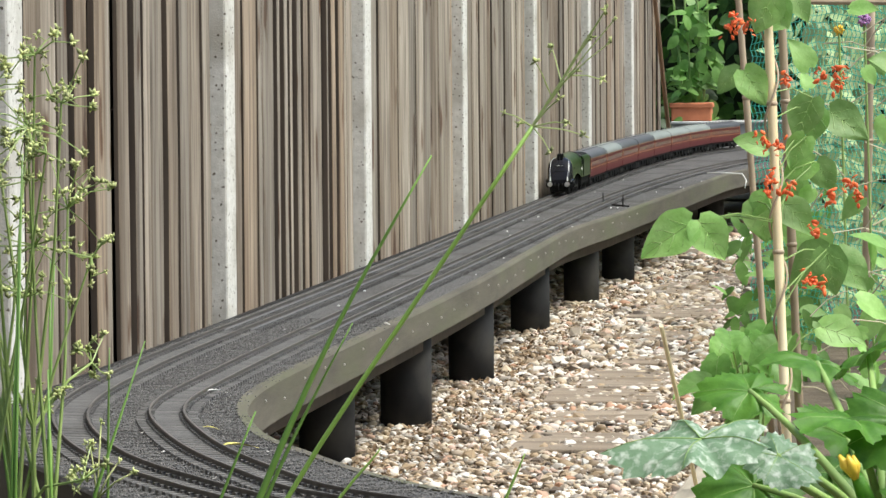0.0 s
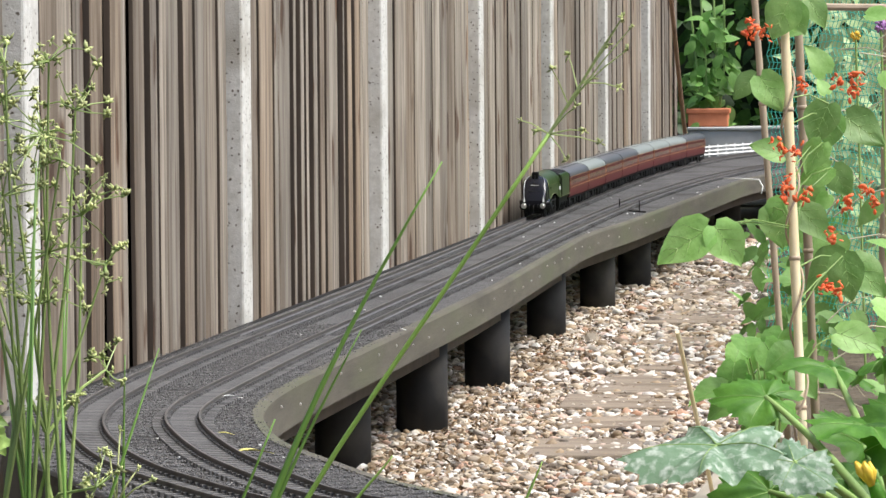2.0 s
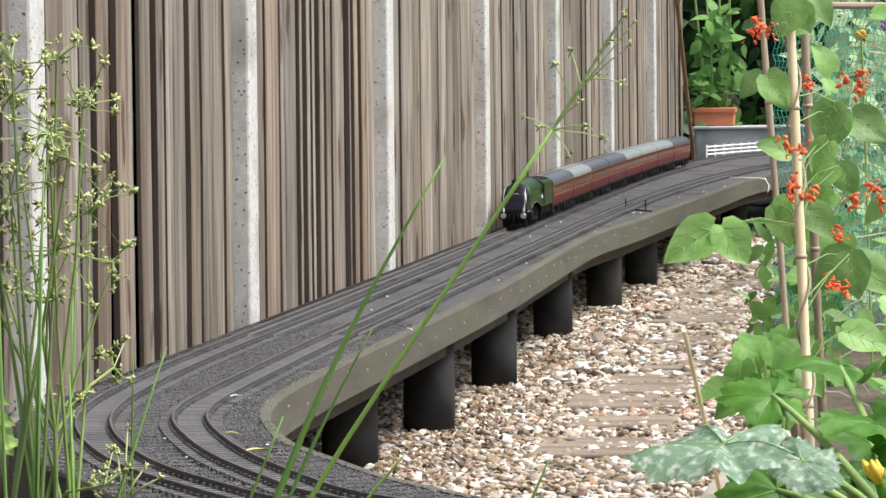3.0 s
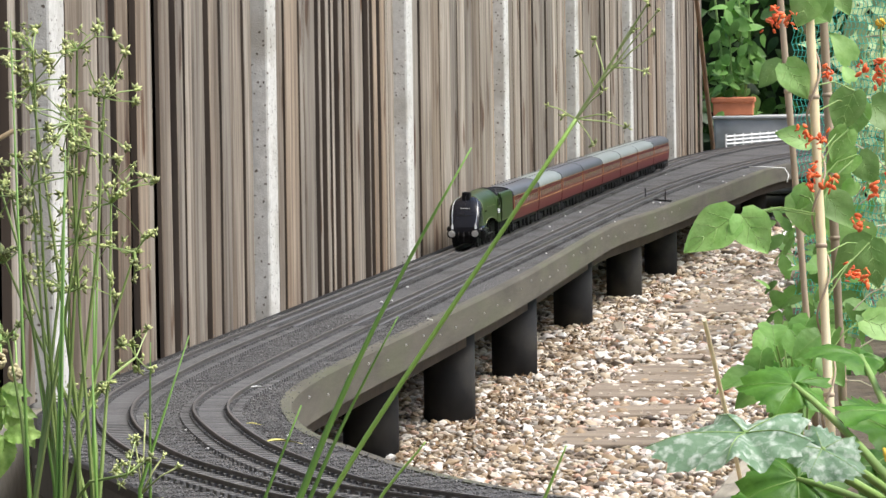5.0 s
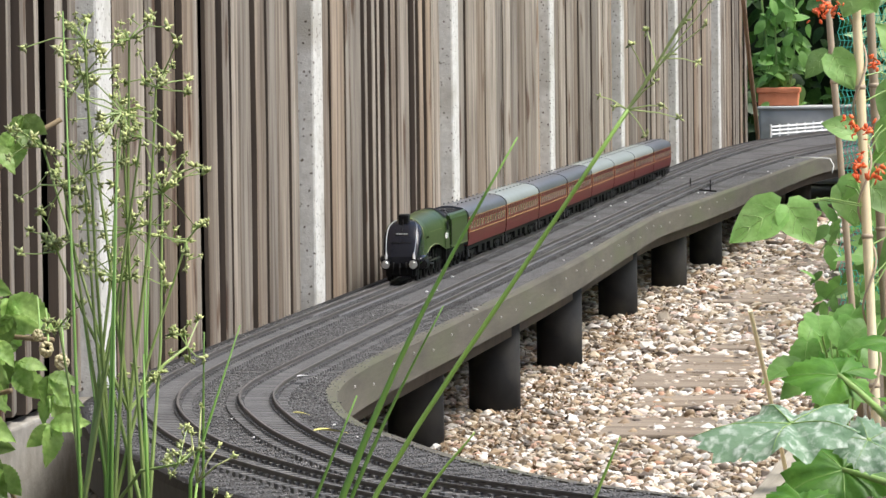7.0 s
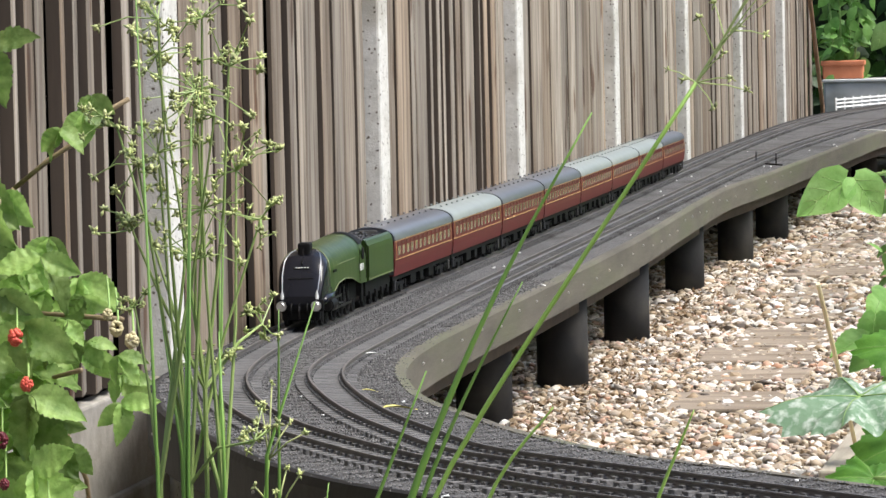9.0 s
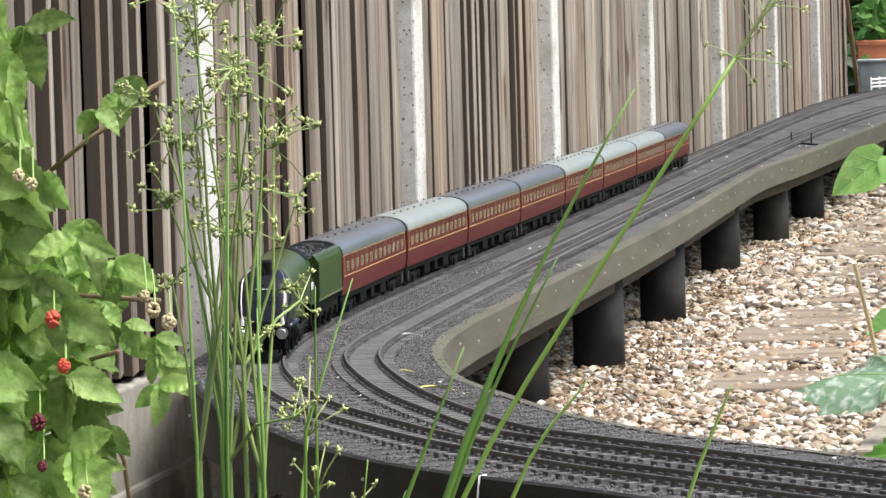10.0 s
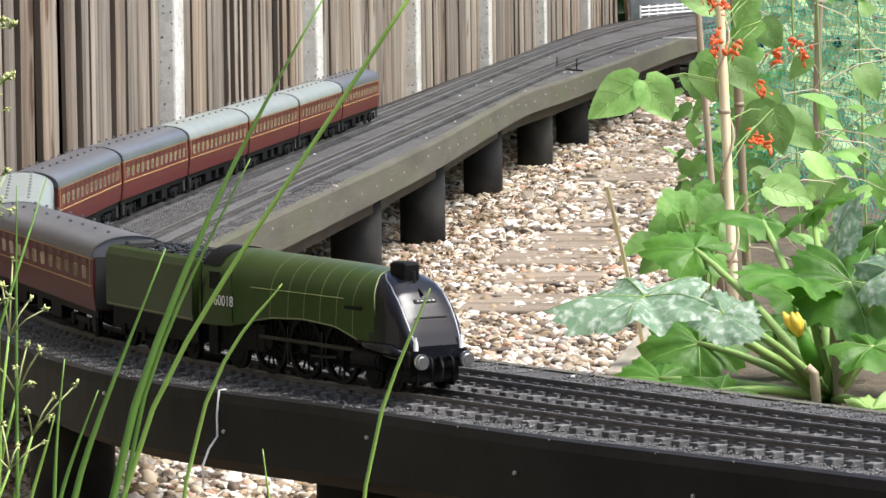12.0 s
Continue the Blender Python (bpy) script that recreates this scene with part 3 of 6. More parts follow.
def tracks():
    for ctrl, which in ((TRACK_A, "outer"), (TRACK_B, "inner")):
        n = 900
        line, length = spline(ctrl, n)
        t = thing("railway_track", "%s gauge model railway track on dark sleepers" % which, "railway track", group="model railway tracks")
        for side in (-1, 1):
            c = side * RAIL_HALF
            prof = [(c - 0.0035, ZB + 0.0055), (c + 0.0035, ZB + 0.0055), (c + 0.0008, ZB + 0.0075), (c + 0.0008, RZ - 0.003), (c + 0.0016, RZ - 0.002), (c + 0.0014, RZ),
                    (c - 0.0014, RZ), (c - 0.0016, RZ - 0.002), (c - 0.0008, RZ - 0.003), (c - 0.0008, ZB + 0.0075)]
            part("rail", sweep(line, prof), M["rail"], t, "rusty brown steel rail")
        lo, hi = (5.55, 7.3) if which == "outer" else (5.38, 7.3)
        span = np.array([p for p in line if lo < p[1] < hi])
        part("infill", sweep(span, [(-RAIL_HALF + 0.0035, ZB + 0.002), (-RAIL_HALF + 0.0035, ZB + 0.0055), (RAIL_HALF - 0.0035, ZB + 0.0055), (RAIL_HALF - 0.0035, ZB + 0.002)]), M["infill"], t, "smooth grey infill strip between the rails")
        bm = boxed(-0.0055, 0.0055, -0.041, 0.041, 0, 0.0065, 0.001)
        for s in (-1, 1):
            box(bm, -0.004, 0.004, s * RAIL_HALF - 0.006, s * RAIL_HALF + 0.006, 0.006, 0.0095)
        one = mesh_of("sleeper", bm, M["sleeper"])
        far = bmesh.new()
        count, rnd = int(length / 0.0235), random.Random(8)
        d = np.linspace(0, length, n)
        for k in range(count):
            s = 0.0235 * (k + 0.5)
            x, y = np.interp(s, d, line[:, 0]), np.interp(s, d, line[:, 1])
            x2, y2 = np.interp(s + 0.01, d, line[:, 0]), np.interp(s + 0.01, d, line[:, 1])
            m = pose(x, y, ZB - 0.0005, 0, 0, math.degrees(math.atan2(y2 - y, x2 - x)) + rnd.uniform(-1, 1))
            if y < 7.4:
                part("sleeper", one, None, t, at=m)
            else:
                bmesh.ops.create_cube(far, size=1, matrix=m @ Matrix.Translation((0, 0, 0.003)) @ Matrix.Diagonal((0.013, 0.082, 0.0065, 1)))
        tagged(part("sleeper_run", far, M["felt"], t), kind="stuff")


def gravel():
    rng = np.random.default_rng(4)
    base = bmesh.new()
    bmesh.ops.create_icosphere(base, subdivisions=1, radius=1.0)
    bv = np.array([v.co[:] for v in base.verts])
    bf = np.array([[v.index for v in f.verts] for f in base.faces])
    base.free()
    spots = []
    for y0, y1, step in ((4.3, 9.6, 0.0125), (9.6, 12.5, 0.0165), (12.5, 17.5, 0.022)):
        ys = np.arange(y0, y1, step)
        for y in ys:
            right = np.interp(y, (5.0, 7.0, 8.4, 9.9, 11.3, 15.3), (1.02, 0.97, 0.91, 0.82, 0.72, 0.58)) + rng.normal(0, 0.02)
            xs = np.arange(-0.02, right, step)
            spots += [(x, y, step) for x in xs]
    spots = np.array(spots)
    n = len(spots)
    xy = spots[:, :2] + rng.uniform(-0.5, 0.5, (n, 2)) * spots[:, 2:3]
    r = spots[:, 2] * np.exp(rng.normal(-0.42, 0.32, n).clip(-1.2, 0.2))
    scale = np.stack([r * rng.uniform(0.8, 1.3, n), r * rng.uniform(0.7, 1.1, n), r * rng.uniform(0.4, 0.75, n)], 1)
    a, tilt = rng.uniform(0, 2 * np.pi, n), rng.normal(0, 0.4, n)
    v = bv[None] * (1 + rng.normal(0, 0.16, (n, len(bv), 1)).clip(-0.3, 0.25)) * scale[:, None]
    ct, st = np.cos(tilt)[:, None], np.sin(tilt)[:, None]
    v = np.stack([v[..., 0] * ct - v[..., 2] * st, v[..., 1], v[..., 0] * st + v[..., 2] * ct], -1)
    ca, sa = np.cos(a)[:, None], np.sin(a)[:, None]
    v = np.stack([v[..., 0] * ca - v[..., 1] * sa, v[..., 0] * sa + v[..., 1] * ca, v[..., 2]], -1)
    v += np.c_[xy, GZ - 0.004 + rng.uniform(-0.005, 0.006, n)][:, None]
    f = (bf[None] + (np.arange(n) * len(bv))[:, None, None]).reshape(-1, 3)
    me = bpy.data.meshes.new("gravel")
    me.from_pydata(v.reshape(-1, 3).tolist(), [], f.tolist())
    me.materials.append(M["gravel"])
    smooth = np.repeat(rng.random(n) < 0.45, len(bf))
    me.polygons.foreach_set("use_smooth", smooth)
    tagged(new("gravel", me), "loose cream, tan and white pea shingle", "gravel", kind="stuff")


def stepping_slabs():
    rnd = random.Random(12)
    for x, y, w, d in ((0.61, 7.97, 0.2, 0.34), (0.62, 8.52, 0.2, 0.25), (0.585, 9.0, 0.23, 0.34), (0.60, 9.46, 0.185, 0.5), (0.615, 10.0, 0.13, 0.28), (0.57, 10.8, 0.16, 0.3), (0.565, 11.9, 0.22, 0.85), (0.55, 13.1, 0.22, 1.1), (0.46, 15.6, 0.22, 1.6)):
        bm = bmesh.new()
        box(bm, -w / 2, w / 2, -d / 2, d / 2, -0.03, 0.001, 0.004)
        solid("stepping_slab", bm, M["slab"], "worn brown timber stepping slab sunk in shingle", "stepping slab", at=pose(x, y, GZ + 0.0052, rnd.uniform(-0.4, 0.4), rnd.uniform(-1, 1), rnd.uniform(-5, 5)), group="stepping slabs")
    bm = boxed(-0.03, 0.03, -0.5, 0.42, -0.03, 0.022, 0.004)
    solid("edging_plank", bm, M["plank"], "pale worn edging plank beside the vegetable bed", "plank", at=pose(0.905, 7.12, GZ, 0, 0, -1))


wall_and_ground()
surroundings()
fence()
INN, OUT = baseboard()
supports()
tracks()
stepping_slabs()


# ---- the train ----


def interp(x, xs, ys):
    return float(np.interp(x, xs, ys))


def casing(x, grow=0.0):
    """The streamlined casing's section at x: points from the right skirt over the top to the left one."""
    w = interp(x, (-0.2, -0.14, -0.12, 0.10, 0.15, 0.175, 0.188, 0.196), (0.0425, 0.0425, 0.041, 0.040, 0.038, 0.0355, 0.033, 0.0305)) + grow
    zt = interp(x, (-0.2, -0.13, -0.12, 0.06, 0.112, 0.128, 0.142, 0.156, 0.168, 0.179, 0.188, 0.196), (0.1225, 0.1225, 0.1215, 0.119, 0.1155, 0.1125, 0.1065, 0.0975, 0.0865, 0.073, 0.060, 0.047)) + grow
    zb = interp(x, (-0.2, -0.14, -0.10, -0.06, 0.0, 0.06, 0.10, 0.13, 0.16, 0.196), (0.044, 0.045, 0.052, 0.058, 0.061, 0.058, 0.048, 0.038, 0.034, 0.034))
    zs = min(0.074, zb + 0.55 * (zt - zb))
    power = 2 / interp(x, (-0.2, 0.08, 0.13, 0.196), (2.2, 2.2, 2.7, 4.5))
    pts = [(-w, zb), (-w, zb + (zs - zb) * 0.5)]
    for k in range(41):
        a = math.pi * (1 - k / 40)
        c, s = math.cos(a), math.sin(a)
        pts.append((w * math.copysign(abs(c) ** power, c) * 0.985, zs + (zt - zs) * max(0.0, s) ** power))
    return pts + [(w, zb + (zs - zb) * 0.5), (w, zb)]


def loft(sections, keep=None):
    bm = bmesh.new()
    rings = [[bm.verts.new((x, y, z)) for y, z in pts] for x, pts in sections]
    for a, b in zip(rings, rings[1:]):
        for j in range(len(a) - 1):
            c = (a[j].co + a[j + 1].co + b[j].co + b[j + 1].co) / 4
            if keep is None or keep(c):
                bm.faces.new((a[j], b[j], b[j + 1], a[j + 1]))
    loose = [v for v in bm.verts if not v.link_faces]
    bmesh.ops.delete(bm, geom=loose, context="VERTS")
    return bm


def wheel_mesh(r, width=0.005, spokes=0):
    bm = bmesh.new()
    if spokes:
        for r0, r1, hw in ((r * 0.86, r, width / 2), (0.0, r * 0.2, width / 2 + 0.001)):
            ring = []
            for k in range(28):
                a = math.tau * k / 28
                ring.append([bm.verts.new((math.cos(a) * rr, y, math.sin(a) * rr)) for rr, y in ((max(r0, 1e-4), -hw), (r1, -hw), (r1, hw), (max(r0, 1e-4), hw))])
            for k in range(28):
                a, b = ring[k], ring[(k + 1) % 28]
                for j in range(4):
                    bm.faces.new((a[j], a[(j + 1) % 4], b[(j + 1) % 4], b[j]))
        for k in range(spokes):
            a = math.tau * k / spokes
            rod(bm, (math.cos(a) * r * 0.15, 0, math.sin(a) * r * 0.15), (math.cos(a) * r * 0.9, 0, math.sin(a) * r * 0.9), 0.0011, sides=5)
    else:
        rod(bm, (0, -width / 2, 0), (0, width / 2, 0), r, sides=20)
        rod(bm, (0, width / 2, 0), (0, width / 2 + 0.001, 0), r * 0.7, r * 0.6, sides=16)
        rod(bm, (0, -width / 2 - 0.001, 0), (0, -width / 2, 0), r * 0.6, r * 0.7, sides=16)
    bmesh.ops.recalc_face_normals(bm, faces=bm.faces)
    return bm


DRIVERS, RODS = [], []


def lettering(text, size, material, parent, at, name="number"):
    cu = bpy.data.curves.new(name, "FONT")
    cu.body, cu.size, cu.align_x, cu.extrude = text, size, "CENTER", 0.0002
    tmp = new(name, cu)
    bpy.context.view_layer.update()
    me = bpy.data.meshes.new_from_object(tmp.evaluated_get(bpy.context.evaluated_depsgraph_get()))
    bpy.data.objects.remove(tmp)
    me.materials.append(material)
    return part(name, me, None, parent, "pale painted running number", at=at)


def locomotive():
    t = thing("steam_locomotive", "streamlined green model steam locomotive with glossy black wedge nose", "model locomotive")
    xs = list(np.linspace(-0.2, 0.094, 30)) + list(np.linspace(0.0955, 0.146, 52)) + list(np.linspace(0.1475, 0.196, 24))
    secs = [(x, casing(x)) for x in xs]

    def edge(z):
        return interp(z, (0.034, 0.05, 0.07, 0.09, 0.105, 0.117), (0.096, 0.120, 0.131, 0.128, 0.121, 0.108))

    part("casing", loft(secs, lambda c: c.x < edge(c.z)), M["green"], t, "glossy dark green streamlined casing", smooth=True)
    nose = loft(secs, lambda c: c.x >= edge(c.z))
    end = casing(0.196)
    f = [nose.verts.new((0.197, y, z)) for y, z in end]
    nose.faces.new(f)
    part("nose", nose, M["gloss"], t, "glossy black wedge nose", smooth=True)
    border = []
    for j in range(3, 42):
        xs2 = np.linspace(0.09, 0.15, 90)
        miss = [abs(x - edge(casing(x)[j][1])) for x in xs2]
        x = float(xs2[int(np.argmin(miss))])
        y, z = casing(x, 0.0003)[j]
        border.append((x, y, z))
    border = [border[0]] + [tuple((np.array(a) + 2 * np.array(b) + np.array(c)) / 4) for a, b, c in zip(border, border[1:], border[2:])] + [border[-1]]
    bm = bmesh.new()
    tube(bm, border, 0.0008, 6)
    part("nose_border", bm, M["green_line"], t, "thin pale border line", smooth=True)
    bm = bmesh.new()
    vs = [bm.verts.new((-0.2, y, z)) for y, z in casing(-0.2)]
    bm.faces.new(vs)
    part("cab_rear", bm, M["black"], t)
    for side in (-1, 1):
        pts = []
        for x in np.linspace(0.116, 0.195, 24):
            sec = casing(x, 0.0004)
            n = interp(x, (-0.2, 0.08, 0.13, 0.196), (2.2, 2.2, 2.7, 4.5))
            w, zs, zt = abs(sec[0][0]) * 0.985, sec[2][1], sec[22][1]
            q = interp(x, (0.116, 0.128, 0.15, 0.175, 0.195), (0.40, 0.60, 0.74, 0.81, 0.85))
            pts.append((x, side * q * w, zs + (zt - zs) * (1 - q ** n) ** (1 / n)))
        bm = bmesh.new()
        tube(bm, pts, 0.0008, 6)
        part("nose_lining", bm, M["chrome"], t, "bright silver lining")
    for x in (0.092, 0.062, 0.032, 0.002, -0.028, -0.062):
        part("boiler_band", loft([(x - 0.0006, casing(x - 0.0006, 0.0004)), (x + 0.0006, casing(x + 0.0006, 0.0004))]), M["green_line"], t)
    for side in (-1, 1):
        bm = bmesh.new()
        tube(bm, [(x, side * (abs(casing(x)[4][0]) + 0.0008), 0.088) for x in np.linspace(-0.1, 0.075, 12)], 0.0005, 5)
        part("handrail", bm, M["green_line"], t)
        bm = bmesh.new()
        tube(bm, [(x, side * (abs(casing(x)[0][0]) + 0.0002), casing(x)[0][1] + 0.0012) for x in np.linspace(-0.1, 0.1, 24)], 0.0008, 5)
        part("valance_lining", bm, M["green_line"], t)
        part("cab_window", boxed(-0.178, -0.158, side * 0.0424 - 0.0006, side * 0.0424 + 0.0006, 0.082, 0.1, 0.0004), M["black"], t, "dark cab side window")
        part("cab_handrail", boxed(-0.196, -0.1945, side * 0.0428 - 0.0006, side * 0.0428 + 0.0006, 0.05, 0.098), M["steel"], t)
        part("nameplate", boxed(0.078, 0.108, side * 0.0403 - 0.0004, side * 0.0403 + 0.0004, 0.078, 0.0815), M["black"], t)
        b = part("buffer", wheel_mesh(0.0078, 0.003), M["chrome"], t, "bright round buffer", at=pose(0.209, side * 0.0265, 0.033, 0, 0, 90))
        bm = bmesh.new()
        rod(bm, (0.19, side * 0.0265, 0.033), (0.208, side * 0.0265, 0.033), 0.0042, 0.0036, 12)
        part("buffer_shank", bm, M["black"], t)
        bm = bmesh.new()
        rod(bm, (0.196, side * 0.0265, 0.043), (0.196, side * 0.0265, 0.052), 0.0028, 0.0022, 10)
        rod(bm, (0.196, side * 0.0265, 0.052), (0.196, side * 0.0265, 0.056), 0.0014, 0.0012, 8)
        part("lamp", bm, M["white"], t, "small white head lamp")
        bm = bmesh.new()
        tube(bm, [(0.098, side * 0.0395, 0.048), (0.12, side * 0.0395, 0.044), (0.145, side * 0.0385, 0.043), (0.165, side * 0.0365, 0.042), (0.184, side * 0.034, 0.038)], (0.0016, 0.0042, 0.0058, 0.0062, 0.004), 10)
        part("wheel_splasher", bm, M["gloss"], t, "glossy black curved front skirt", smooth=True)
        bm = bmesh.new()
        rod(bm, (0.093, side * 0.034, 0.03), (0.138, side * 0.034, 0.03), 0.0105, sides=16)
        part("cylinder", bm, M["black"], t)
        bm = boxed(-0.079, 0.10, side * 0.037 - 0.001, side * 0.037 + 0.001, -0.0016, 0.0016)
        RODS.append(part("coupling_rod", bm, M["steel"], t, "grey steel coupling rod", at=pose(0, 0, 0.024)))
        part("slide_bar", boxed(0.02, 0.095, side * 0.036 - 0.001, side * 0.036 + 0.001, 0.036, 0.039), M["steel"], t)
        part("cab_step", boxed(-0.19, -0.172, side * 0.036 - 0.001, side * 0.036 + 0.002, 0.014, 0.046), M["black"], t)
        for x in (0.055, -0.012, -0.079):
            DRIVERS.append(part("driving_wheel", wheel_mesh(0.0318, 0.005, 14), M["black"], t, "black spoked driving wheel", at=pose(x, side * 0.028, 0.0318)))
        for x in (0.152, 0.112):
            part("bogie_wheel", wheel_mesh(0.0155), M["black"], t, at=pose(x, side * 0.026, 0.0155))
        part("trailing_wheel", wheel_mesh(0.018), M["black"], t, at=pose(-0.145, side * 0.026, 0.018))
    part("frames", boxed(-0.195, 0.175, -0.019, 0.019, 0.016, 0.06, 0.001), M["black"], t)
    part("ashpan", boxed(-0.17, -0.09, -0.03, 0.03, 0.02, 0.05, 0.002), M["black"], t)
    part("buffer_beam", boxed(0.182, 0.195, -0.036, 0.036, 0.024, 0.043, 0.003), M["black"], t)
    part("front_skirt", boxed(0.170, 0.188, -0.029, 0.029, 0.010, 0.026, 0.003), M["black"], t)
    bm = boxed(0.195, 0.202, -0.0012, 0.0012, 0.027, 0.036)
    tube(bm, [(0.203, 0, 0.032), (0.206, 0, 0.026), (0.204, 0, 0.018), (0.2, 0, 0.013)], 0.0013, 6)
    part("coupling", bm, M["steel"], t)
    for side in (-1, 1):
        bm = bmesh.new()
        tube(bm, [(0.196, side * 0.012, 0.036), (0.204, side * 0.012, 0.034), (0.2055, side * 0.0125, 0.026), (0.203, side * 0.013, 0.016)], 0.0016, 7)
        part("brake_hose", bm, M["black"], t, smooth=True)
        bm = boxed(0.176, 0.190, side * 0.021 - 0.0015, side * 0.021 + 0.0015, 0.006, 0.024, 0.0008)
        part("guard_iron", bm, M["black"], t)
        bm = bmesh.new()
        rod(bm, (0.138, side * 0.034, 0.030), (0.1395, side * 0.034, 0.030), 0.0088, 0.0082, 16)
        part("cylinder_cover", bm, M["steel"], t, "dull steel cylinder cover")
        bm = bmesh.new()
        rod(bm, (0.060, side * 0.0385, 0.028), (0.012, side * 0.0385, 0.026), 0.0014, 0.0014, 6)
        part("connecting_rod", bm, M["steel"], t)
        for x in (0.02, -0.045):
            part("brake_hanger", boxed(x - 0.001, x + 0.001, side * 0.03 - 0.001, side * 0.03 + 0.001, 0.012, 0.05), M["steel"], t)
        part("door_seam", boxed(-0.1945, -0.1938, side * 0.0426 - 0.0004, side * 0.0426 + 0.0004, 0.05, 0.11), M["black"], t)
        part("cab_door_seam", boxed(-0.134, -0.1335, side * 0.0422 - 0.0004, side * 0.0422 + 0.0004, 0.05, 0.1), M["black"], t)
    bm = boxed(0.112, 0.139, -0.0095, 0.0095, 0.104, 0.1255, 0.003)
    part("chimney", bm, M["black"], t, "matt black double chimney")
    bm = boxed(0.142, 0.1445, -0.0012, 0.0012, 0.103, 0.1165, 0.0005)
    part("whistle", bm, M["steel"], t)
    slope = Matrix.Translation((0.166, 0, 0.0885)) @ Euler((0, radians(43), 0)).to_matrix().to_4x4()
    part("front_plate", boxed(-0.0022, 0.0022, -0.0125, 0.0125, -0.0006, 0.0006), M["black"], t, "small dark plate", at=slope)
    bm = bmesh.new()
    for k in range(5):
        box(bm, -0.0008, 0.0008, -0.0095 + k * 0.0045, -0.0068 + k * 0.0045, 0.0008, 0.0012)
    part("plate_bars", bm, M["zinc"], t, at=slope)
    bm = boxed(-0.0045, 0.0045, -0.0008, 0.0008, -0.0006, 0.0012)
    part("lamp_iron", bm, M["black"], t, at=Matrix.Translation((0.158, 0, 0.097)) @ Euler((0, radians(38), 0)).to_matrix().to_4x4())
    line = Matrix.Translation((0.1795, 0, 0.0735)) @ Euler((0, radians(53), 0)).to_matrix().to_4x4()
    part("nose_seam", boxed(-0.0005, 0.0005, -0.019, 0.019, -0.0006, 0.0005), M["black"], t, at=line)
    part("cab_roof", loft([(x, [(y * 1.01, z + 0.0012) for y, z in casing(x)[10:35]]) for x in np.linspace(-0.205, -0.168, 6)]), M["black"], t, smooth=True)
    # the nose is short and steep: all that stands ahead of the chimney draws together
    for ch in t.children:
        place = ch.matrix_basis.translation
        if place.x > 0.14:
            place.x = 0.14 + (place.x - 0.14) * 0.78
        elif place.length < 1e-6:
            for v in ch.data.vertices:
                if v.co.x > 0.14:
                    v.co.x = 0.14 + (v.co.x - 0.14) * 0.78
    lettering("60018", 0.0155, M["white"], t, pose(-0.150, -0.0432, 0.0655, 90, 0, 0))
    lettering("60018", 0.0155, M["white"], t, pose(-0.150, 0.0432, 0.0655, 90, 0, 180))
    return t


def tender():
    t = thing("tender", "dark green model tender heaped with black coal", "model tender")
    secs = []
    for x in np.linspace(-0.121, 0.121, 14):
        secs.append((x, [(-0.0425, 0.044), (-0.0425, 0.092), (-0.0418, 0.1), (-0.038, 0.107), (-0.034, 0.110), (-0.032, 0.106), (0.032, 0.106), (0.034, 0.110), (0.038, 0.107), (0.0418, 0.1), (0.0425, 0.092), (0.0425, 0.044)]))
    bm = loft(secs)
    for s in (secs[0], secs[-1]):
        bm.faces.new([bm.verts.new((s[0], y, z)) for y, z in s[1]])
    part("body", bm, M["green"], t, "glossy dark green tender side")
    for side in (-1, 1):
        part("lining", boxed(-0.118, 0.118, side * 0.0427 - 0.0003, side * 0.0427 + 0.0003, 0.0455, 0.0467), M["green_line"], t)
        part("frame", boxed(-0.118, 0.118, side * 0.034 - 0.002, side * 0.034 + 0.002, 0.019, 0.044, 0.001), M["black"], t)
        part("handrail", boxed(0.1195, 0.121, side * 0.0428 - 0.0006, side * 0.0428 + 0.0006, 0.05, 0.1), M["steel"], t)
        for k in range(4):
            x = -0.085 + 0.057 * k
            part("wheel", wheel_mesh(0.0195), M["black"], t, at=pose(x, side * 0.026, 0.0195))
            part("axle_box", boxed(x - 0.006, x + 0.006, side * 0.036 - 0.002, side * 0.036 + 0.003, 0.013, 0.026, 0.001), M["black"], t)
    part("chassis", boxed(-0.12, 0.12, -0.03, 0.03, 0.02, 0.044), M["black"], t)
    rnd = random.Random(6)
    bm = bmesh.new()
    for _ in range(260):
        x, y = rnd.uniform(-0.05, 0.11), rnd.uniform(-0.03, 0.03)
        blob(bm, (x, y, 0.106 + 0.007 * (1 - (y / 0.032) ** 2) * rnd.uniform(0.2, 1.0)), rnd.uniform(0.002, 0.0042), rnd.uniform(0.6, 1))
    part("coal", bm, M["coal"], t, "heap of glittering black coal")
    bm = bmesh.new()
    for k in range(3):
        box(bm, -0.112 + k * 0.018, -0.1 + k * 0.018, -0.03, 0.03, 0.106, 0.1095, 0.001)
    part("tank_lid", bm, M["black"], t)
    part("corridor_gangway", boxed(-0.129, -0.119, -0.017, 0.017, 0.036, 0.112, 0.003), M["bellows"], t, "black corridor connection")
    return t


HALF = 0.3065


def coach_section(roof, grow=0.0):
    if roof:
        pts = []
        for k in range(15):
            a = math.pi * (1 - k / 14)
            pts.append((math.cos(a) * (0.0432 + grow), 0.0925 + (0.0235 + grow) * max(0, math.sin(a)) ** 0.8))
        return pts
    return [(-0.0405, 0.034), (-0.0425, 0.05), (-0.0432, 0.066), (-0.0428, 0.08), (-0.042, 0.0925), (0.042, 0.0925), (0.0428, 0.08), (0.0432, 0.066), (0.0425, 0.05), (0.0405, 0.034), (-0.0405, 0.034)]


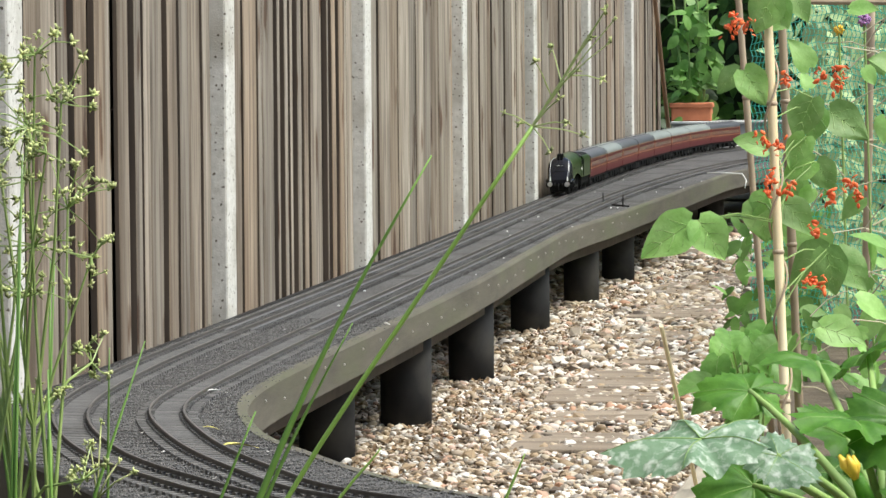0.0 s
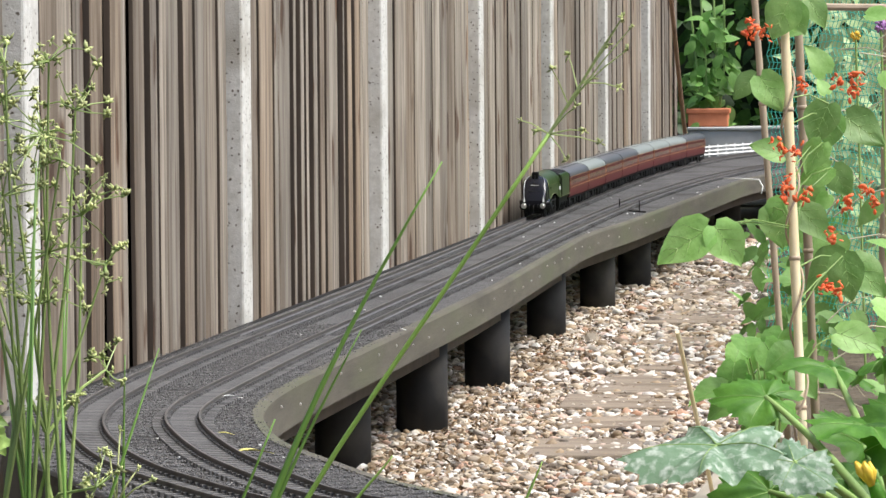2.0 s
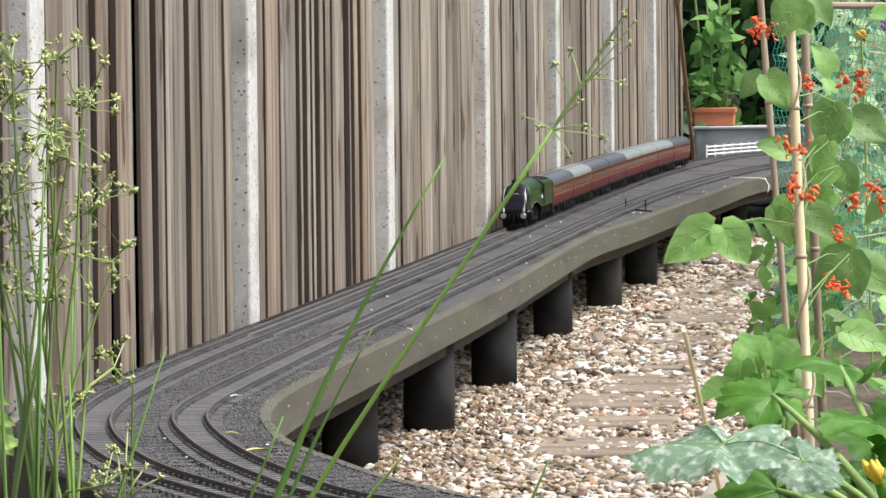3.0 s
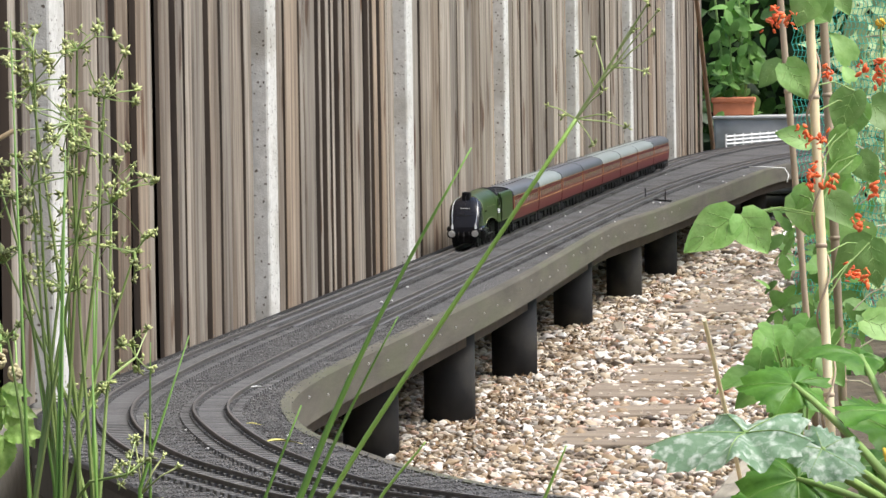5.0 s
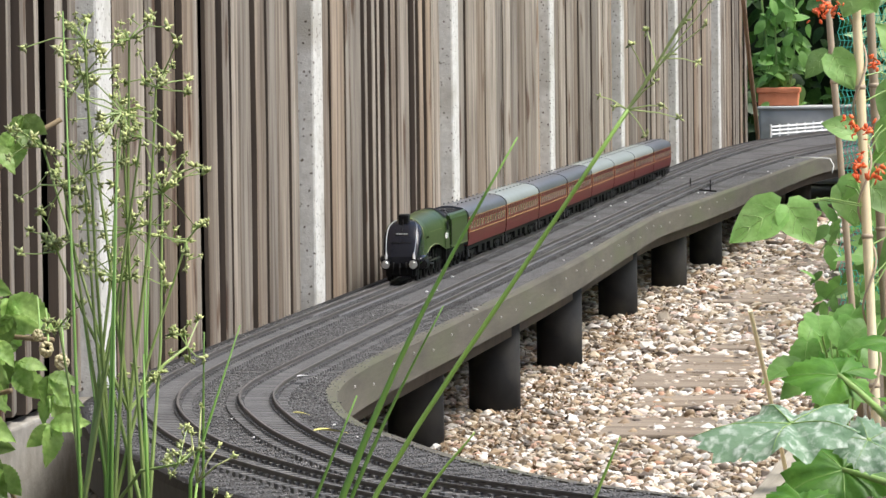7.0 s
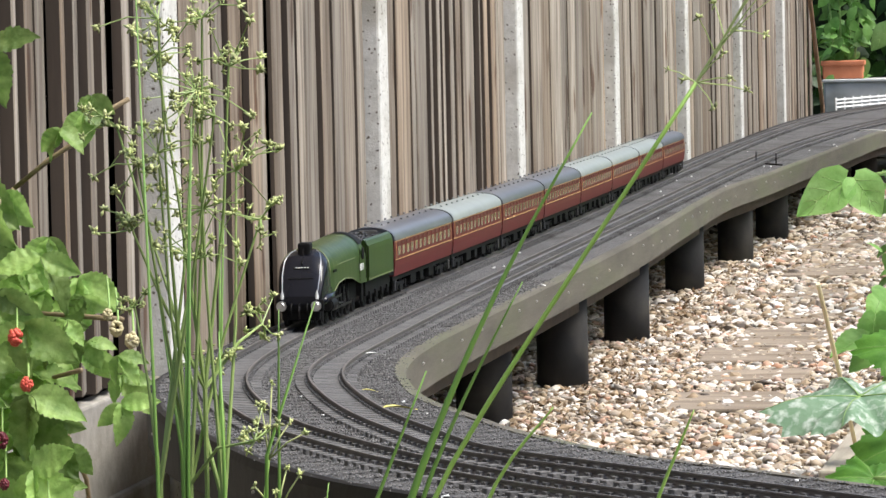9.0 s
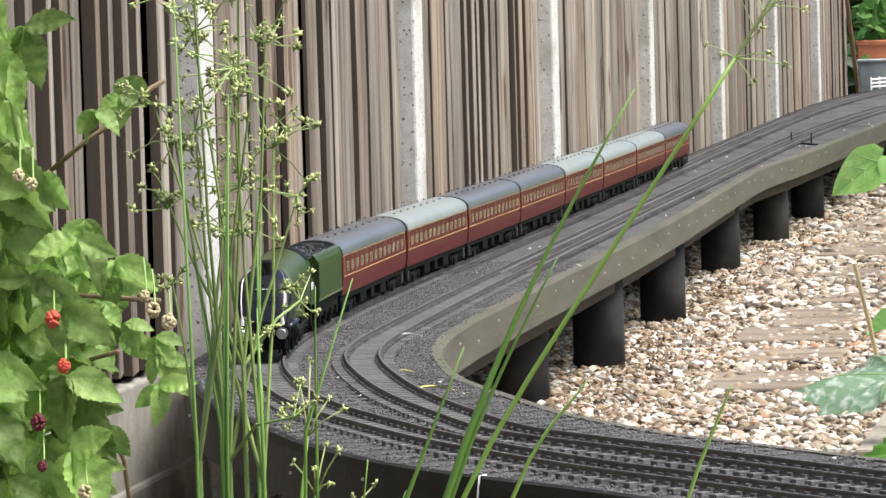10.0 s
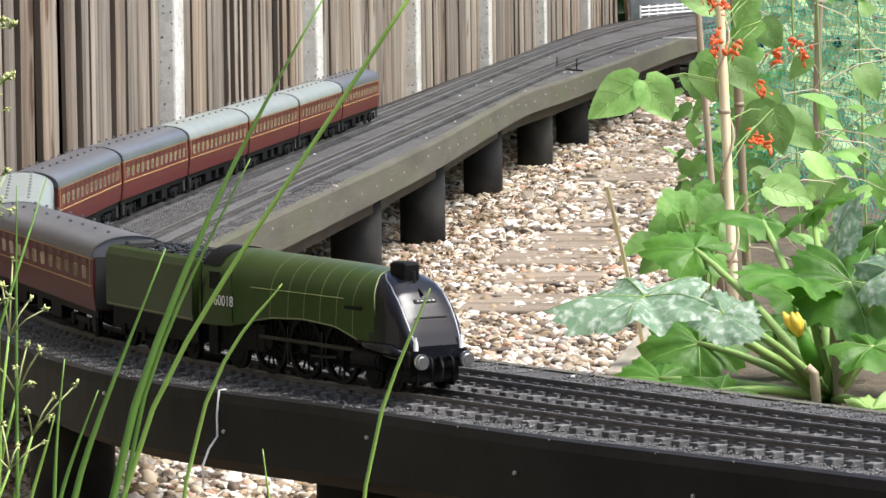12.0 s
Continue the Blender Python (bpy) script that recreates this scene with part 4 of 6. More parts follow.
def roof_mesh(material):
    bm = loft([(x, coach_section(True)) for x in np.linspace(-HALF, HALF, 13)])
    for s in (-HALF, HALF):
        bm.faces.new([bm.verts.new((s, y, z)) for y, z in coach_section(True)])
    for k in range(9):
        for y in (-0.014, 0.014):
            x = -0.26 + 0.065 * k
            rod(bm, (x, y, 0.1165), (x, y, 0.1192), 0.0022, 0.0018, 8)
    bmesh.ops.recalc_face_normals(bm, faces=bm.faces)
    me = mesh_of("roof", bm, material)
    for p in me.polygons:
        p.use_smooth = len(p.vertices) == 4 and abs(p.normal.x) < 0.5
    return me


def coach():
    t = thing("passenger_coach", "maroon model railway coach with cream lining and grey roof", "model coach", group="train coaches")
    bm = loft([(x, coach_section(False)) for x in np.linspace(-HALF, HALF, 5)])
    for s in (-HALF, HALF):
        bm.faces.new([bm.verts.new((s, y, z)) for y, z in coach_section(False)[:-1]])
    part("body", bm, M["maroon"], t, "glossy maroon coach side")
    part("roof", roof_mesh(M["roof_grey"]), None, t, "arched grey roof")
    bm = boxed(-0.0108, 0.0108, -0.0005, 0.0005, -0.0085, 0.0085, 0.0004)
    pane = mesh_of("window", bm, M["pane"])
    bm = boxed(-0.0108, 0.0108, -0.0005, 0.0005, -0.0028, 0.0028)
    vent = mesh_of("ventilator", bm, M["maroon_dark"])
    for side in (-1, 1):
        for k in range(13):
            x = -0.264 + 0.044 * k
            part("window", pane, None, t, at=pose(x, side * 0.0430, 0.0735, -side * 3))
            part("ventilator", vent, None, t, at=pose(x, side * 0.0424, 0.0862, -side * 3))
        for z, w in ((0.0612, 0.0434), (0.0912, 0.0423)):
            part("lining", boxed(-HALF + 0.004, HALF - 0.004, side * w - 0.0004, side * w + 0.0004, z - 0.0006, z + 0.0006), M["lining"], t, "thin cream lining")
        for x in (-0.292, 0.292):
            part("end_lining", boxed(x - 0.0006, x + 0.0006, side * 0.0432 - 0.0004, side * 0.0432 + 0.0004, 0.062, 0.091), M["lining"], t)
        part("solebar", boxed(-HALF, HALF, side * 0.036 - 0.002, side * 0.036 + 0.002, 0.026, 0.034), M["black"], t)
        for x, w in ((-0.1, 0.05), (0.0, 0.03), (0.09, 0.055)):
            part("battery_box", boxed(x - w / 2, x + w / 2, side * 0.03 - 0.008, side * 0.03 + 0.007, 0.010, 0.027, 0.001), M["black"], t)
        for x in (-0.285, 0.285):
            part("footstep", boxed(x - 0.008, x + 0.008, side * 0.037 - 0.001, side * 0.037 + 0.002, 0.01, 0.027), M["pipe"], t, "grey footstep")
    part("floor_frame", boxed(-HALF, HALF, -0.03, 0.03, 0.024, 0.034), M["black"], t)
    for s in (-1, 1):
        bm = loft([(s * (HALF - 0.001), coach_section(True, 0.0010)), (s * (HALF + 0.0018), coach_section(True, 0.0010))])
        part("roof_rim", bm, M["bellows"], t)
        part("end_panel", boxed(s * (HALF + 0.0008) - 0.0008, s * (HALF + 0.0008) + 0.0008, -0.0405, 0.0405, 0.036, 0.094), M["bellows"], t, "black coach end")
        x0, x1 = sorted((s * (HALF + 0.001), s * (HALF + 0.0068)))
        part("gangway", boxed(x0, x1, -0.016, 0.016, 0.032, 0.108, 0.002), M["bellows"], t, "black corridor bellows")
        b = part("bogie", boxed(-0.055, 0.055, -0.012, 0.012, 0.012, 0.024, 0.001), M["black"], t, "black four-wheel bogie", at=pose(s * 0.212, 0, 0))
        for side in (-1, 1):
            bm = boxed(-0.056, 0.056, side * 0.034 - 0.0015, side * 0.034 + 0.0015, 0.014, 0.021, 0.001)
            for x in (-0.041, 0.041):
                box(bm, x - 0.006, x + 0.006, side * 0.034 - 0.003, side * 0.034 + 0.003, 0.008, 0.022, 0.001)
            box(bm, -0.016, 0.016, side * 0.034 - 0.002, side * 0.034 + 0.003, 0.006, 0.016, 0.001)
            part("side_frame", bm, M["black"], b)
            for x in (-0.041, 0.041):
                part("wheel", wheel_mesh(0.0143, 0.0045), M["black"], b, at=pose(x, side * 0.026, 0.0143))
    return t


TRAIN = []


def build_train():
    TRAIN.append((locomotive(), 0.2095, 0.10))
    TRAIN.append((tender(), 0.415 + 0.133, 0.085))
    roofs = {k: roof_mesh(M[k]) for k in ("roof_grey", "roof_pale")}
    words = {"roof_grey": "maroon model railway coach with cream lining and blue-grey roof", "roof_pale": "maroon model railway coach with cream lining and pale grey roof"}
    first = coach()
    for k, kind in enumerate(("roof_grey", "roof_pale", "roof_grey", "roof_grey", "roof_pale", "roof_pale", "roof_pale", "roof_grey")):
        c = first if k == 0 else copy_thing(first, Matrix.Identity(4))
        for ch in c.children:
            if ch.name.startswith("roof") and not ch.name.startswith("roof_rim"):
                ch.data = roofs[kind]
        tagged(c, words[kind])
        TRAIN.append((c, 0.415 + 0.265 + 0.314 + k * 0.628, 0.212))


build_train()
gravel()


def leaf_litter():
    """Brown crumbs of dead leaves that have gathered in the shingle beside the baseboard."""
    rng = np.random.default_rng(77)
    n = 5200
    y = rng.uniform(6.8, 15.5, n)
    x = np.interp(y, INN[::-1, 1], INN[::-1, 0]) + np.abs(rng.normal(0, 0.10, n)) - 0.05
    size = rng.uniform(0.003, 0.009, n)
    a, tip = rng.uniform(0, 6.28, n), rng.normal(0, 0.5, n)
    quad = np.array([(-1, 0, 0), (0, -0.5, 0.12), (1, 0, 0), (0, 0.5, 0.12)])
    v = quad[None] * size[:, None, None]
    v = np.stack([v[..., 0] * np.cos(tip)[:, None], v[..., 1], v[..., 2] + v[..., 0] * np.sin(tip)[:, None]], -1)
    v = np.stack([v[..., 0] * np.cos(a)[:, None] - v[..., 1] * np.sin(a)[:, None], v[..., 0] * np.sin(a)[:, None] + v[..., 1] * np.cos(a)[:, None], v[..., 2]], -1)
    v += np.c_[x, y, GZ + rng.uniform(0.002, 0.008, n)][:, None]
    me = bpy.data.meshes.new("leaf_litter")
    me.from_pydata(v.reshape(-1, 3).tolist(), [], (np.arange(4)[None] + 4 * np.arange(n)[:, None]).tolist())
    me.materials.append(M["litter"])
    tagged(new("leaf_litter", me), "brown crumbs of dead leaves in the shingle", "leaf litter", kind="stuff")


leaf_litter()


# ---- plants and garden things ----


def sheet(length, width, shape="heart", fold=0.25, curl=0.25, teeth=0.0, nu=9, nv=5, seed=0, ribs=0.0):
    """A leaf in its own space: stalk end at 0, tip along +y, upper side +z. Returns points and faces."""
    rnd = np.random.default_rng(seed)
    v = []
    for i in range(nu + 1):
        u = i / nu
        if shape == "heart":
            w = math.sin(math.pi * min(1, u * 0.985 + 0.015) ** 0.62) ** 0.85
        elif shape == "lance":
            w = math.sin(math.pi * min(1, u * 0.98 + 0.02) ** 0.8) ** 0.9
        else:
            w = math.sin(math.pi * u * 0.97 + 0.05) ** 0.6
        if teeth:
            w *= 1 + teeth * (1 if i % 2 else -1)
        for j in range(nv):
            s = 2 * j / (nv - 1) - 1
            x = s * w * width / 2
            wave = 0.05 * width * math.sin(5 * u + 2.3 * s + seed)
            back = -0.10 * length * (abs(s) ** 1.5) if (shape == "heart" and i < 2) else 0.0
            v.append((x, u * length + back, fold * abs(x) - curl * length * u * u + wave * abs(s) + ribs * length * abs(s) ** 0.5 * math.sin(math.tau * 5 * (u - 0.12 * abs(s)))))
    f = []
    for i in range(nu):
        for j in range(nv - 1):
            a = i * nv + j
            f.append((a, a + 1, a + nv + 1, a + nv))
    return np.array(v), f


def palm(size, seed=0):
    """A broad jagged courgette leaf: stalk at the origin, lobes round it, cupped."""
    rnd = np.random.default_rng(seed)
    n, rings = 60, 5
    v, f = [(0, 0, 0)], []
    for r in range(1, rings + 1):
        for k in range(n):
            a = math.tau * k / n
            # notch behind the stalk, five lobes, small teeth
            lob = 0.80 + 0.16 * abs(math.cos(2.5 * (a - math.pi / 2))) ** 0.7
            notch = 1 - 0.75 * math.exp(-((a - 1.5 * math.pi) / 0.22) ** 2)
            tooth = 1 + (0.075 if k % 2 else -0.05) * (r == rings) + rnd.uniform(-0.02, 0.02) * (r == rings)
            rr = size / 2 * (r / rings) * lob * notch * tooth * (1.0 + 0.32 * max(0, math.sin(a)) ** 2)
            q = r / rings
            z = size * (0.018 * q * math.sin(11 * a + 2 * seed) * q + 0.07 * q - 0.13 * q ** 3 + 0.045 * q * math.cos(5 * (a - math.pi / 2) + seed) - 0.02 * abs(math.sin(2.5 * (a - math.pi / 2) * 2)) * q + 0.02 * q * math.sin(9 * a + seed) + rnd.uniform(-0.014, 0.014) * q)
            v.append((rr * math.cos(a), rr * math.sin(a), z))
    for k in range(n):
        f.append((0, 1 + k, 1 + (k + 1) % n))
        for r in range(rings - 1):
            a, b = 1 + r * n, 1 + (r + 1) * n
            f.append((a + k, b + k, b + (k + 1) % n, a + (k + 1) % n))
    return np.array(v), f


def veins(data, lines, r):
    """Raised veins along given rows of a leaf's points."""
    bm = bmesh.new()
    for row in lines:
        pts = [Vector(data[0][i]) + Vector((0, 0, r * 0.4)) for i in row]
        tube(bm, pts, [r * (1 - 0.75 * k / (len(pts) - 1)) for k in range(len(pts))], 5)
    return bm


def palm_lines():
    return [[0] + [1 + q * 60 + (15 + k * 12) % 60 for q in range(5)] for k in (0, 1, 2, 3, 4) if (15 + k * 12) % 60 != 45]


def placed(base, tip, normal=(0, -0.6, 0.8)):
    """The pose of a leaf whose stalk end is at base and whose tip points to tip."""
    y = (Vector(tip) - Vector(base)).normalized()
    z = (Vector(normal) - y * y.dot(Vector(normal))).normalized()
    x = y.cross(z)
    return Matrix.Translation(base) @ Matrix((x, y, z)).transposed().to_4x4()


def sheet_mesh(name, data, material):
    me = bpy.data.meshes.new(name)
    me.from_pydata([tuple(p) for p in data[0]], [], data[1])
    me.materials.append(material)
    me.shade_smooth()
    return me


def cloud(name, leaf, spots, normals, sizes, material, parent=None, label="", seed=0):
    """Many copies of one leaf joined to a mesh, each turned at random about its facing."""
    rng = np.random.default_rng(seed)
    v0, f0 = leaf
    vs, fs = [], []
    for k, (p, nrm, s) in enumerate(zip(spots, normals, sizes)):
        a = rng.uniform(0, math.tau)
        d = Vector((math.cos(a), rng.uniform(-0.4, 0.4), math.sin(a) - 0.45))
        m = np.array(placed(p, Vector(p) + d, nrm).to_3x3())
        vs.append(v0 * s @ m.T + np.array(p))
        fs += [tuple(i + k * len(v0) for i in q) for q in f0]
    me = bpy.data.meshes.new(name)
    me.from_pydata(np.vstack(vs).tolist(), [], fs)
    me.materials.append(material)
    me.shade_smooth()
    if parent:
        return tagged(part(name, me, None, parent, label), kind="stuff")
    return new(name, me)


def bean_plants():
    rnd = random.Random(21)
    canes = (((1.03, 7.40, GZ), (0.985, 7.5, 0.95), 0.0080, "bamboo", "pale yellow bamboo cane supporting runner beans"),
             ((1.04, 7.72, GZ), (1.0, 7.7, 0.95), 0.0075, "cane", "brown bamboo cane standing beside the pale one"),
             ((0.967, 8.2, GZ), (0.895, 8.2, 0.95), 0.0062, "cane", "weathered grey-brown garden cane"),
             ((1.10, 9.9, GZ), (1.12, 9.8, 0.76), 0.009, "cane", "brown bamboo cane holding a cross pole"))
    for a, b, r, mat, label in canes:
        bm = bmesh.new()
        pts = [Vector(a).lerp(Vector(b), k / 8) for k in range(9)]
        tube(bm, pts, [r * (1.12 if k % 2 else 0.97) for k in range(9)], 10)
        c = thing("garden_cane", label, "cane", group="bean canes")
        part("culm", bm, M[mat], c, smooth=True)
        for k in (1, 3, 5, 7):
            bm = bmesh.new()
            d = (pts[8] - pts[0]).normalized()
            tube(bm, [pts[k] - d * 0.004, pts[k] - d * 0.001, pts[k] + d * 0.001, pts[k] + d * 0.004], (r * 1.14, r * 1.3, r * 1.3, r * 1.14), 10)
            part("node", bm, M["cane"], c, "brown ring-like joint", smooth=True)
    bm = bmesh.new()
    tube(bm, [(0.98, 9.75, 0.765), (1.3, 9.8, 0.76), (1.9, 9.8, 0.755)], 0.008, 8)
    solid("cross_pole", bm, M["cane"], "horizontal bamboo pole tied to the canes", "cane")
    bm = bmesh.new()
    tube(bm, [(0.862, 6.75, 0.246), (0.878, 6.84, 0.14), (0.893, 6.92, 0.04), (0.908, 7.0, GZ - 0.02)], 0.0036, 8)
    solid("thin_cane", bm, M["bamboo"], "thin pale cane stuck in the shingle", "cane")
    for x, y, h, r in ((1.198, 6.24, 0.018, 0.0075), (1.226, 6.36, 0.12, 0.0075)):
        bm = bmesh.new()
        tube(bm, [(x, y, GZ - 0.02), (x - 0.006, y, h * 0.5), (x - 0.016, y, h)], (r, r * 0.95, r * 0.88), 14)
        solid("garden_stake", bm, M["cane"], "short cut brown stake beside the courgette plant", "stake")
    t = thing("runner_bean_plant", "climbing runner bean with green leaves and scarlet flowers", "bean plant")
    bm = bmesh.new()
    pts = []
    for k in range(90):
        q = k / 89
        c = Vector((1.03, 7.40, GZ)).lerp(Vector((0.985, 7.5, 0.95)), q)
        pts.append(c + Vector((math.cos(k * 0.42) * 0.013, math.sin(k * 0.42) * 0.013, 0)))
    tube(bm, pts, 0.0022, 6)
    part("vine", bm, M["cane"], t, "thin twining stem", smooth=True)
    bases = ((0.872, 0.378), (0.883, 0.383), (0.995, 0.498), (0.948, 0.632), (0.955, 0.632), (1.003, 0.76), (1.005, 0.752), (1.032, 0.762), (1.069, 0.584), (1.079, 0.563), (1.096, 0.56), (1.072, 0.476),
             (1.075, 0.476), (1.059, 0.519), (1.017, 0.406), (0.973, 0.41), (0.992, 0.421), (1.095, 0.323), (1.092, 0.327), (1.102, 0.319), (1.083, 0.198))
    tips = ((0.785, 0.327), (0.93, 0.32), (0.941, 0.521), (0.906, 0.598), (0.993, 0.575), (0.976, 0.694), (1.03, 0.701), (1.066, 0.716), (1.038, 0.515), (1.063, 0.509), (1.162, 0.514), (1.017, 0.452),
            (1.105, 0.426), (1.029, 0.467), (1.07, 0.354), (0.995, 0.342), (0.961, 0.387), (1.024, 0.273), (1.108, 0.25), (1.163, 0.258), (1.163, 0.175))
    for k, ((x, z), (x2, z2)) in enumerate(zip(bases, tips)):
        size = max(0.05, math.hypot(x2 - x, z2 - z) * 1.02)
        y = 7.50 + rnd.uniform(-0.05, 0.05) if k > 1 else 7.36
        data = sheet(size, size * rnd.uniform(0.78, 0.92), "heart", 0.2, rnd.uniform(0.05, 0.25), nu=12, nv=9, seed=k)
        lf = part("leaf", sheet_mesh("leaf", data, M["bean"]), None, t, at=placed((x, y, z), (x2, y - 0.01, z2), (rnd.uniform(-0.3, 0.3), -0.85, rnd.uniform(0.3, 0.8))))
        side = [[q * 9 + 4, (q + 1) * 9 + 4 + g, (q + 2) * 9 + 4 + 2 * g, min(q + 3, 12) * 9 + 4 + 3 * g] for q in (1, 4, 7) for g in (-1, 1)]
        part("vein", veins(data, [[q * 9 + 4 for q in range(13)]] + side, size * 0.007), M["stalk"], lf, smooth=True)
        bm = bmesh.new()
        q = (z - GZ) / 0.95
        c = Vector((1.03, 7.40, GZ)).lerp(Vector((0.985, 7.5, 0.95)), min(1, max(0, q - rnd.uniform(0.0, 0.12))))
        tube(bm, [c, c.lerp(Vector((x, y, z)), 0.5) + Vector((0, 0, 0.012)), (x, y, z)], 0.0013, 5)
        part("leaf_stalk", bm, M["stalk"], t)
    # small leaves filling between the large ones
    n = 30
    spots = [(rnd.uniform(1.0, 1.28), rnd.uniform(7.6, 8.3), rnd.uniform(0.1, 0.85)) for _ in range(n)]
    cloud("small_leaves", sheet(1, 0.85, "heart", 0.2, 0.2, nu=7, nv=5), spots, [(rnd.uniform(-0.6, 0.6), -0.7, rnd.uniform(0.2, 1.2)) for _ in range(n)], [rnd.uniform(0.035, 0.075) for _ in range(n)], M["bean"], t, "smaller green leaves", 3)
    for x, z in ((0.949, 0.718), (0.943, 0.699), (0.973, 0.704), (1.035, 0.619), (1.09, 0.622), (1.121, 0.63), (1.119, 0.612), (0.995, 0.517), (1.021, 0.508), (1.01, 0.454), (1.038, 0.438), (1.004, 0.438), (1.135, 0.442),
                 (1.15, 0.425), (1.109, 0.419), (1.081, 0.367), (1.068, 0.288), (1.088, 0.279)):
        bm = bmesh.new()
        for _ in range(13):
            c = (x + rnd.gauss(0, 0.006), 7.3 + rnd.uniform(-0.01, 0.01), z + rnd.gauss(0, 0.0075))
            bmesh.ops.create_icosphere(bm, subdivisions=1, radius=rnd.uniform(0.0035, 0.0082), matrix=Matrix.Translation(c) @ Euler((rnd.uniform(0, 3), rnd.uniform(0, 3), 0)).to_matrix().to_4x4() @ Matrix.Diagonal((1, 0.22, 0.6, 1)))
        part("flower", bm, M["red"], t, "cluster of scarlet bean flowers", smooth=True)
    # low toothed leaves at the foot
    t2 = thing("french_bean_plant", "low bushy green plant with broad leaves at the bed's edge", "plant")
    foot = Vector((0.955, 7.6, GZ))
    for k in range(22):
        z = rnd.uniform(0.06, 0.2)
        x, y = rnd.uniform(0.895, 1.03), rnd.uniform(7.48, 7.72)
        size = rnd.uniform(0.055, 0.085)
        data = sheet(size, size * 0.78, "heart", 0.25, 0.3, 0.035, nu=16, nv=7, seed=k, ribs=0.01)
        tip = Vector((x + rnd.uniform(-0.06, 0.04), y - 0.03, z - rnd.uniform(0.0, 0.06)))
        lf = part("leaf", sheet_mesh("leaf", data, M["lettuce"]), None, t2, at=placed((x, y, z), tip, (rnd.uniform(-0.5, 0.5), -0.6, 0.8)))
        part("vein", veins(data, [[q * 7 + 3 for q in range(17)]], size * 0.008), M["stalk"], lf, smooth=True)
        bm = bmesh.new()
        tube(bm, [foot + Vector((rnd.uniform(-0.02, 0.02), 0, 0)), foot.lerp(Vector((x, y, z)), 0.6) + Vector((0, 0, 0.03)), (x, y, z)], (0.0024, 0.002, 0.0014), 5)
        part("leaf_stalk", bm, M["stalk"], t2)


def courgette_plant():
    rnd = random.Random(9)
    t = thing("courgette_plant", "sprawling courgette plant with large mottled leaves and yellow flower", "courgette plant")
    root = Vector((1.215, 6.42, GZ))
    leaves = (((0.968, 6.0, 0.140), 0.205, "courgette_pale", (-1, -0.1, -0.12), (0.05, -0.22, 0.97)), ((1.07, 6.06, 0.112), 0.105, "courgette_pale", (0.6, -0.3, -0.35), (0.0, -0.55, 0.85)),
              ((1.165, 6.36, 0.135), 0.15, "courgette", (-0.6, -0.4, 0.1), (-0.35, -0.35, 0.87)), ((1.0, 6.7, 0.150), 0.13, "courgette", (-1, 0, 0.1), (0.0, -0.5, 0.85)),
              ((1.015, 6.5, 0.026), 0.155, "courgette", (-0.7, -0.2, -0.2), (-0.1, -0.7, 0.7)), ((0.965, 6.36, -0.012), 0.12, "courgette", (-1, -0.2, 0), (0, -0.5, 0.85)),
              ((1.06, 6.2, -0.012), 0.12, "courgette", (-0.5, -0.5, -0.1), (0, -0.5, 0.85)), ((1.219, 6.5, 0.178), 0.13, "courgette_pale", (0.2, -0.2, 0.4), (-0.1, -0.5, 0.85)),
              ((1.240, 6.38, 0.128), 0.19, "courgette", (0.2, -0.5, -0.5), (0.25, -0.45, 0.85)), ((1.178, 6.8, 0.2), 0.13, "courgette", (0.3, -0.3, 0.2), (0.2, -0.4, 0.9)),
              ((1.096, 6.9, 0.178), 0.14, "courgette", (-0.5, -0.3, 0.1), (-0.2, -0.35, 0.9)), ((1.275, 6.2, 0.05), 0.14, "courgette", (0.6, -0.4, -0.2), (0.3, -0.4, 0.87)),
              ((1.275, 6.08, -0.025), 0.12, "stalk", (0.8, -0.4, 0), (0, -0.5, 0.85)), ((1.30, 6.32, 0.15), 0.13, "courgette_pale", (0.8, -0.1, 0.3), (0, -0.6, 0.8)),
              ((1.36, 6.5, 0.1), 0.18, "courgette", (0.8, 0.1, 0.3), (0, -0.6, 0.8)), ((1.15, 6.62, 0.085), 0.15, "courgette", (-0.3, -0.3, 0.2), (-0.1, -0.65, 0.7)),
              ((1.235, 6.66, 0.075), 0.16, "courgette", (0.3, -0.3, 0.1), (0.15, -0.6, 0.75)), ((1.12, 6.75, 0.02), 0.14, "courgette", (-0.5, -0.3, 0.0), (-0.1, -0.55, 0.8)),
              ((1.285, 6.6, 0.19), 0.15, "courgette", (0.4, -0.3, 0.2), (0.1, -0.55, 0.8)), ((1.22, 6.72, 0.005), 0.13, "courgette", (0.2, -0.5, 0.0), (0.0, -0.5, 0.85)))
    for k, (c, size, mat, d, nrm) in enumerate(leaves):
        p = Vector(c)
        data = palm(size, k)
        lf = part("leaf", sheet_mesh("leaf", data, M[mat]), None, t, "mottled grey-green leaf" if mat == "courgette_pale" else "", at=placed(p, p + Vector(d), nrm))
        part("vein", veins(data, palm_lines(), size * 0.0055), M["stalk"], lf, "pale raised veins", smooth=True)
        bm = bmesh.new()
        mid = root.lerp(p, 0.5) + Vector((0, -0.03, 0.015 + 0.1 * (p.z - GZ)))
        pts = [root * (1 - q) ** 2 + mid * 2 * q * (1 - q) + p * q * q for q in (0, 0.15, 0.3, 0.5, 0.7, 0.85, 1)]
        tube(bm, pts, [0.0085, 0.0078, 0.0072, 0.0064, 0.0058, 0.005, 0.0042], 8)
        part("leaf_stalk", bm, M["stalk"], t, smooth=True)
    bm = bmesh.new()
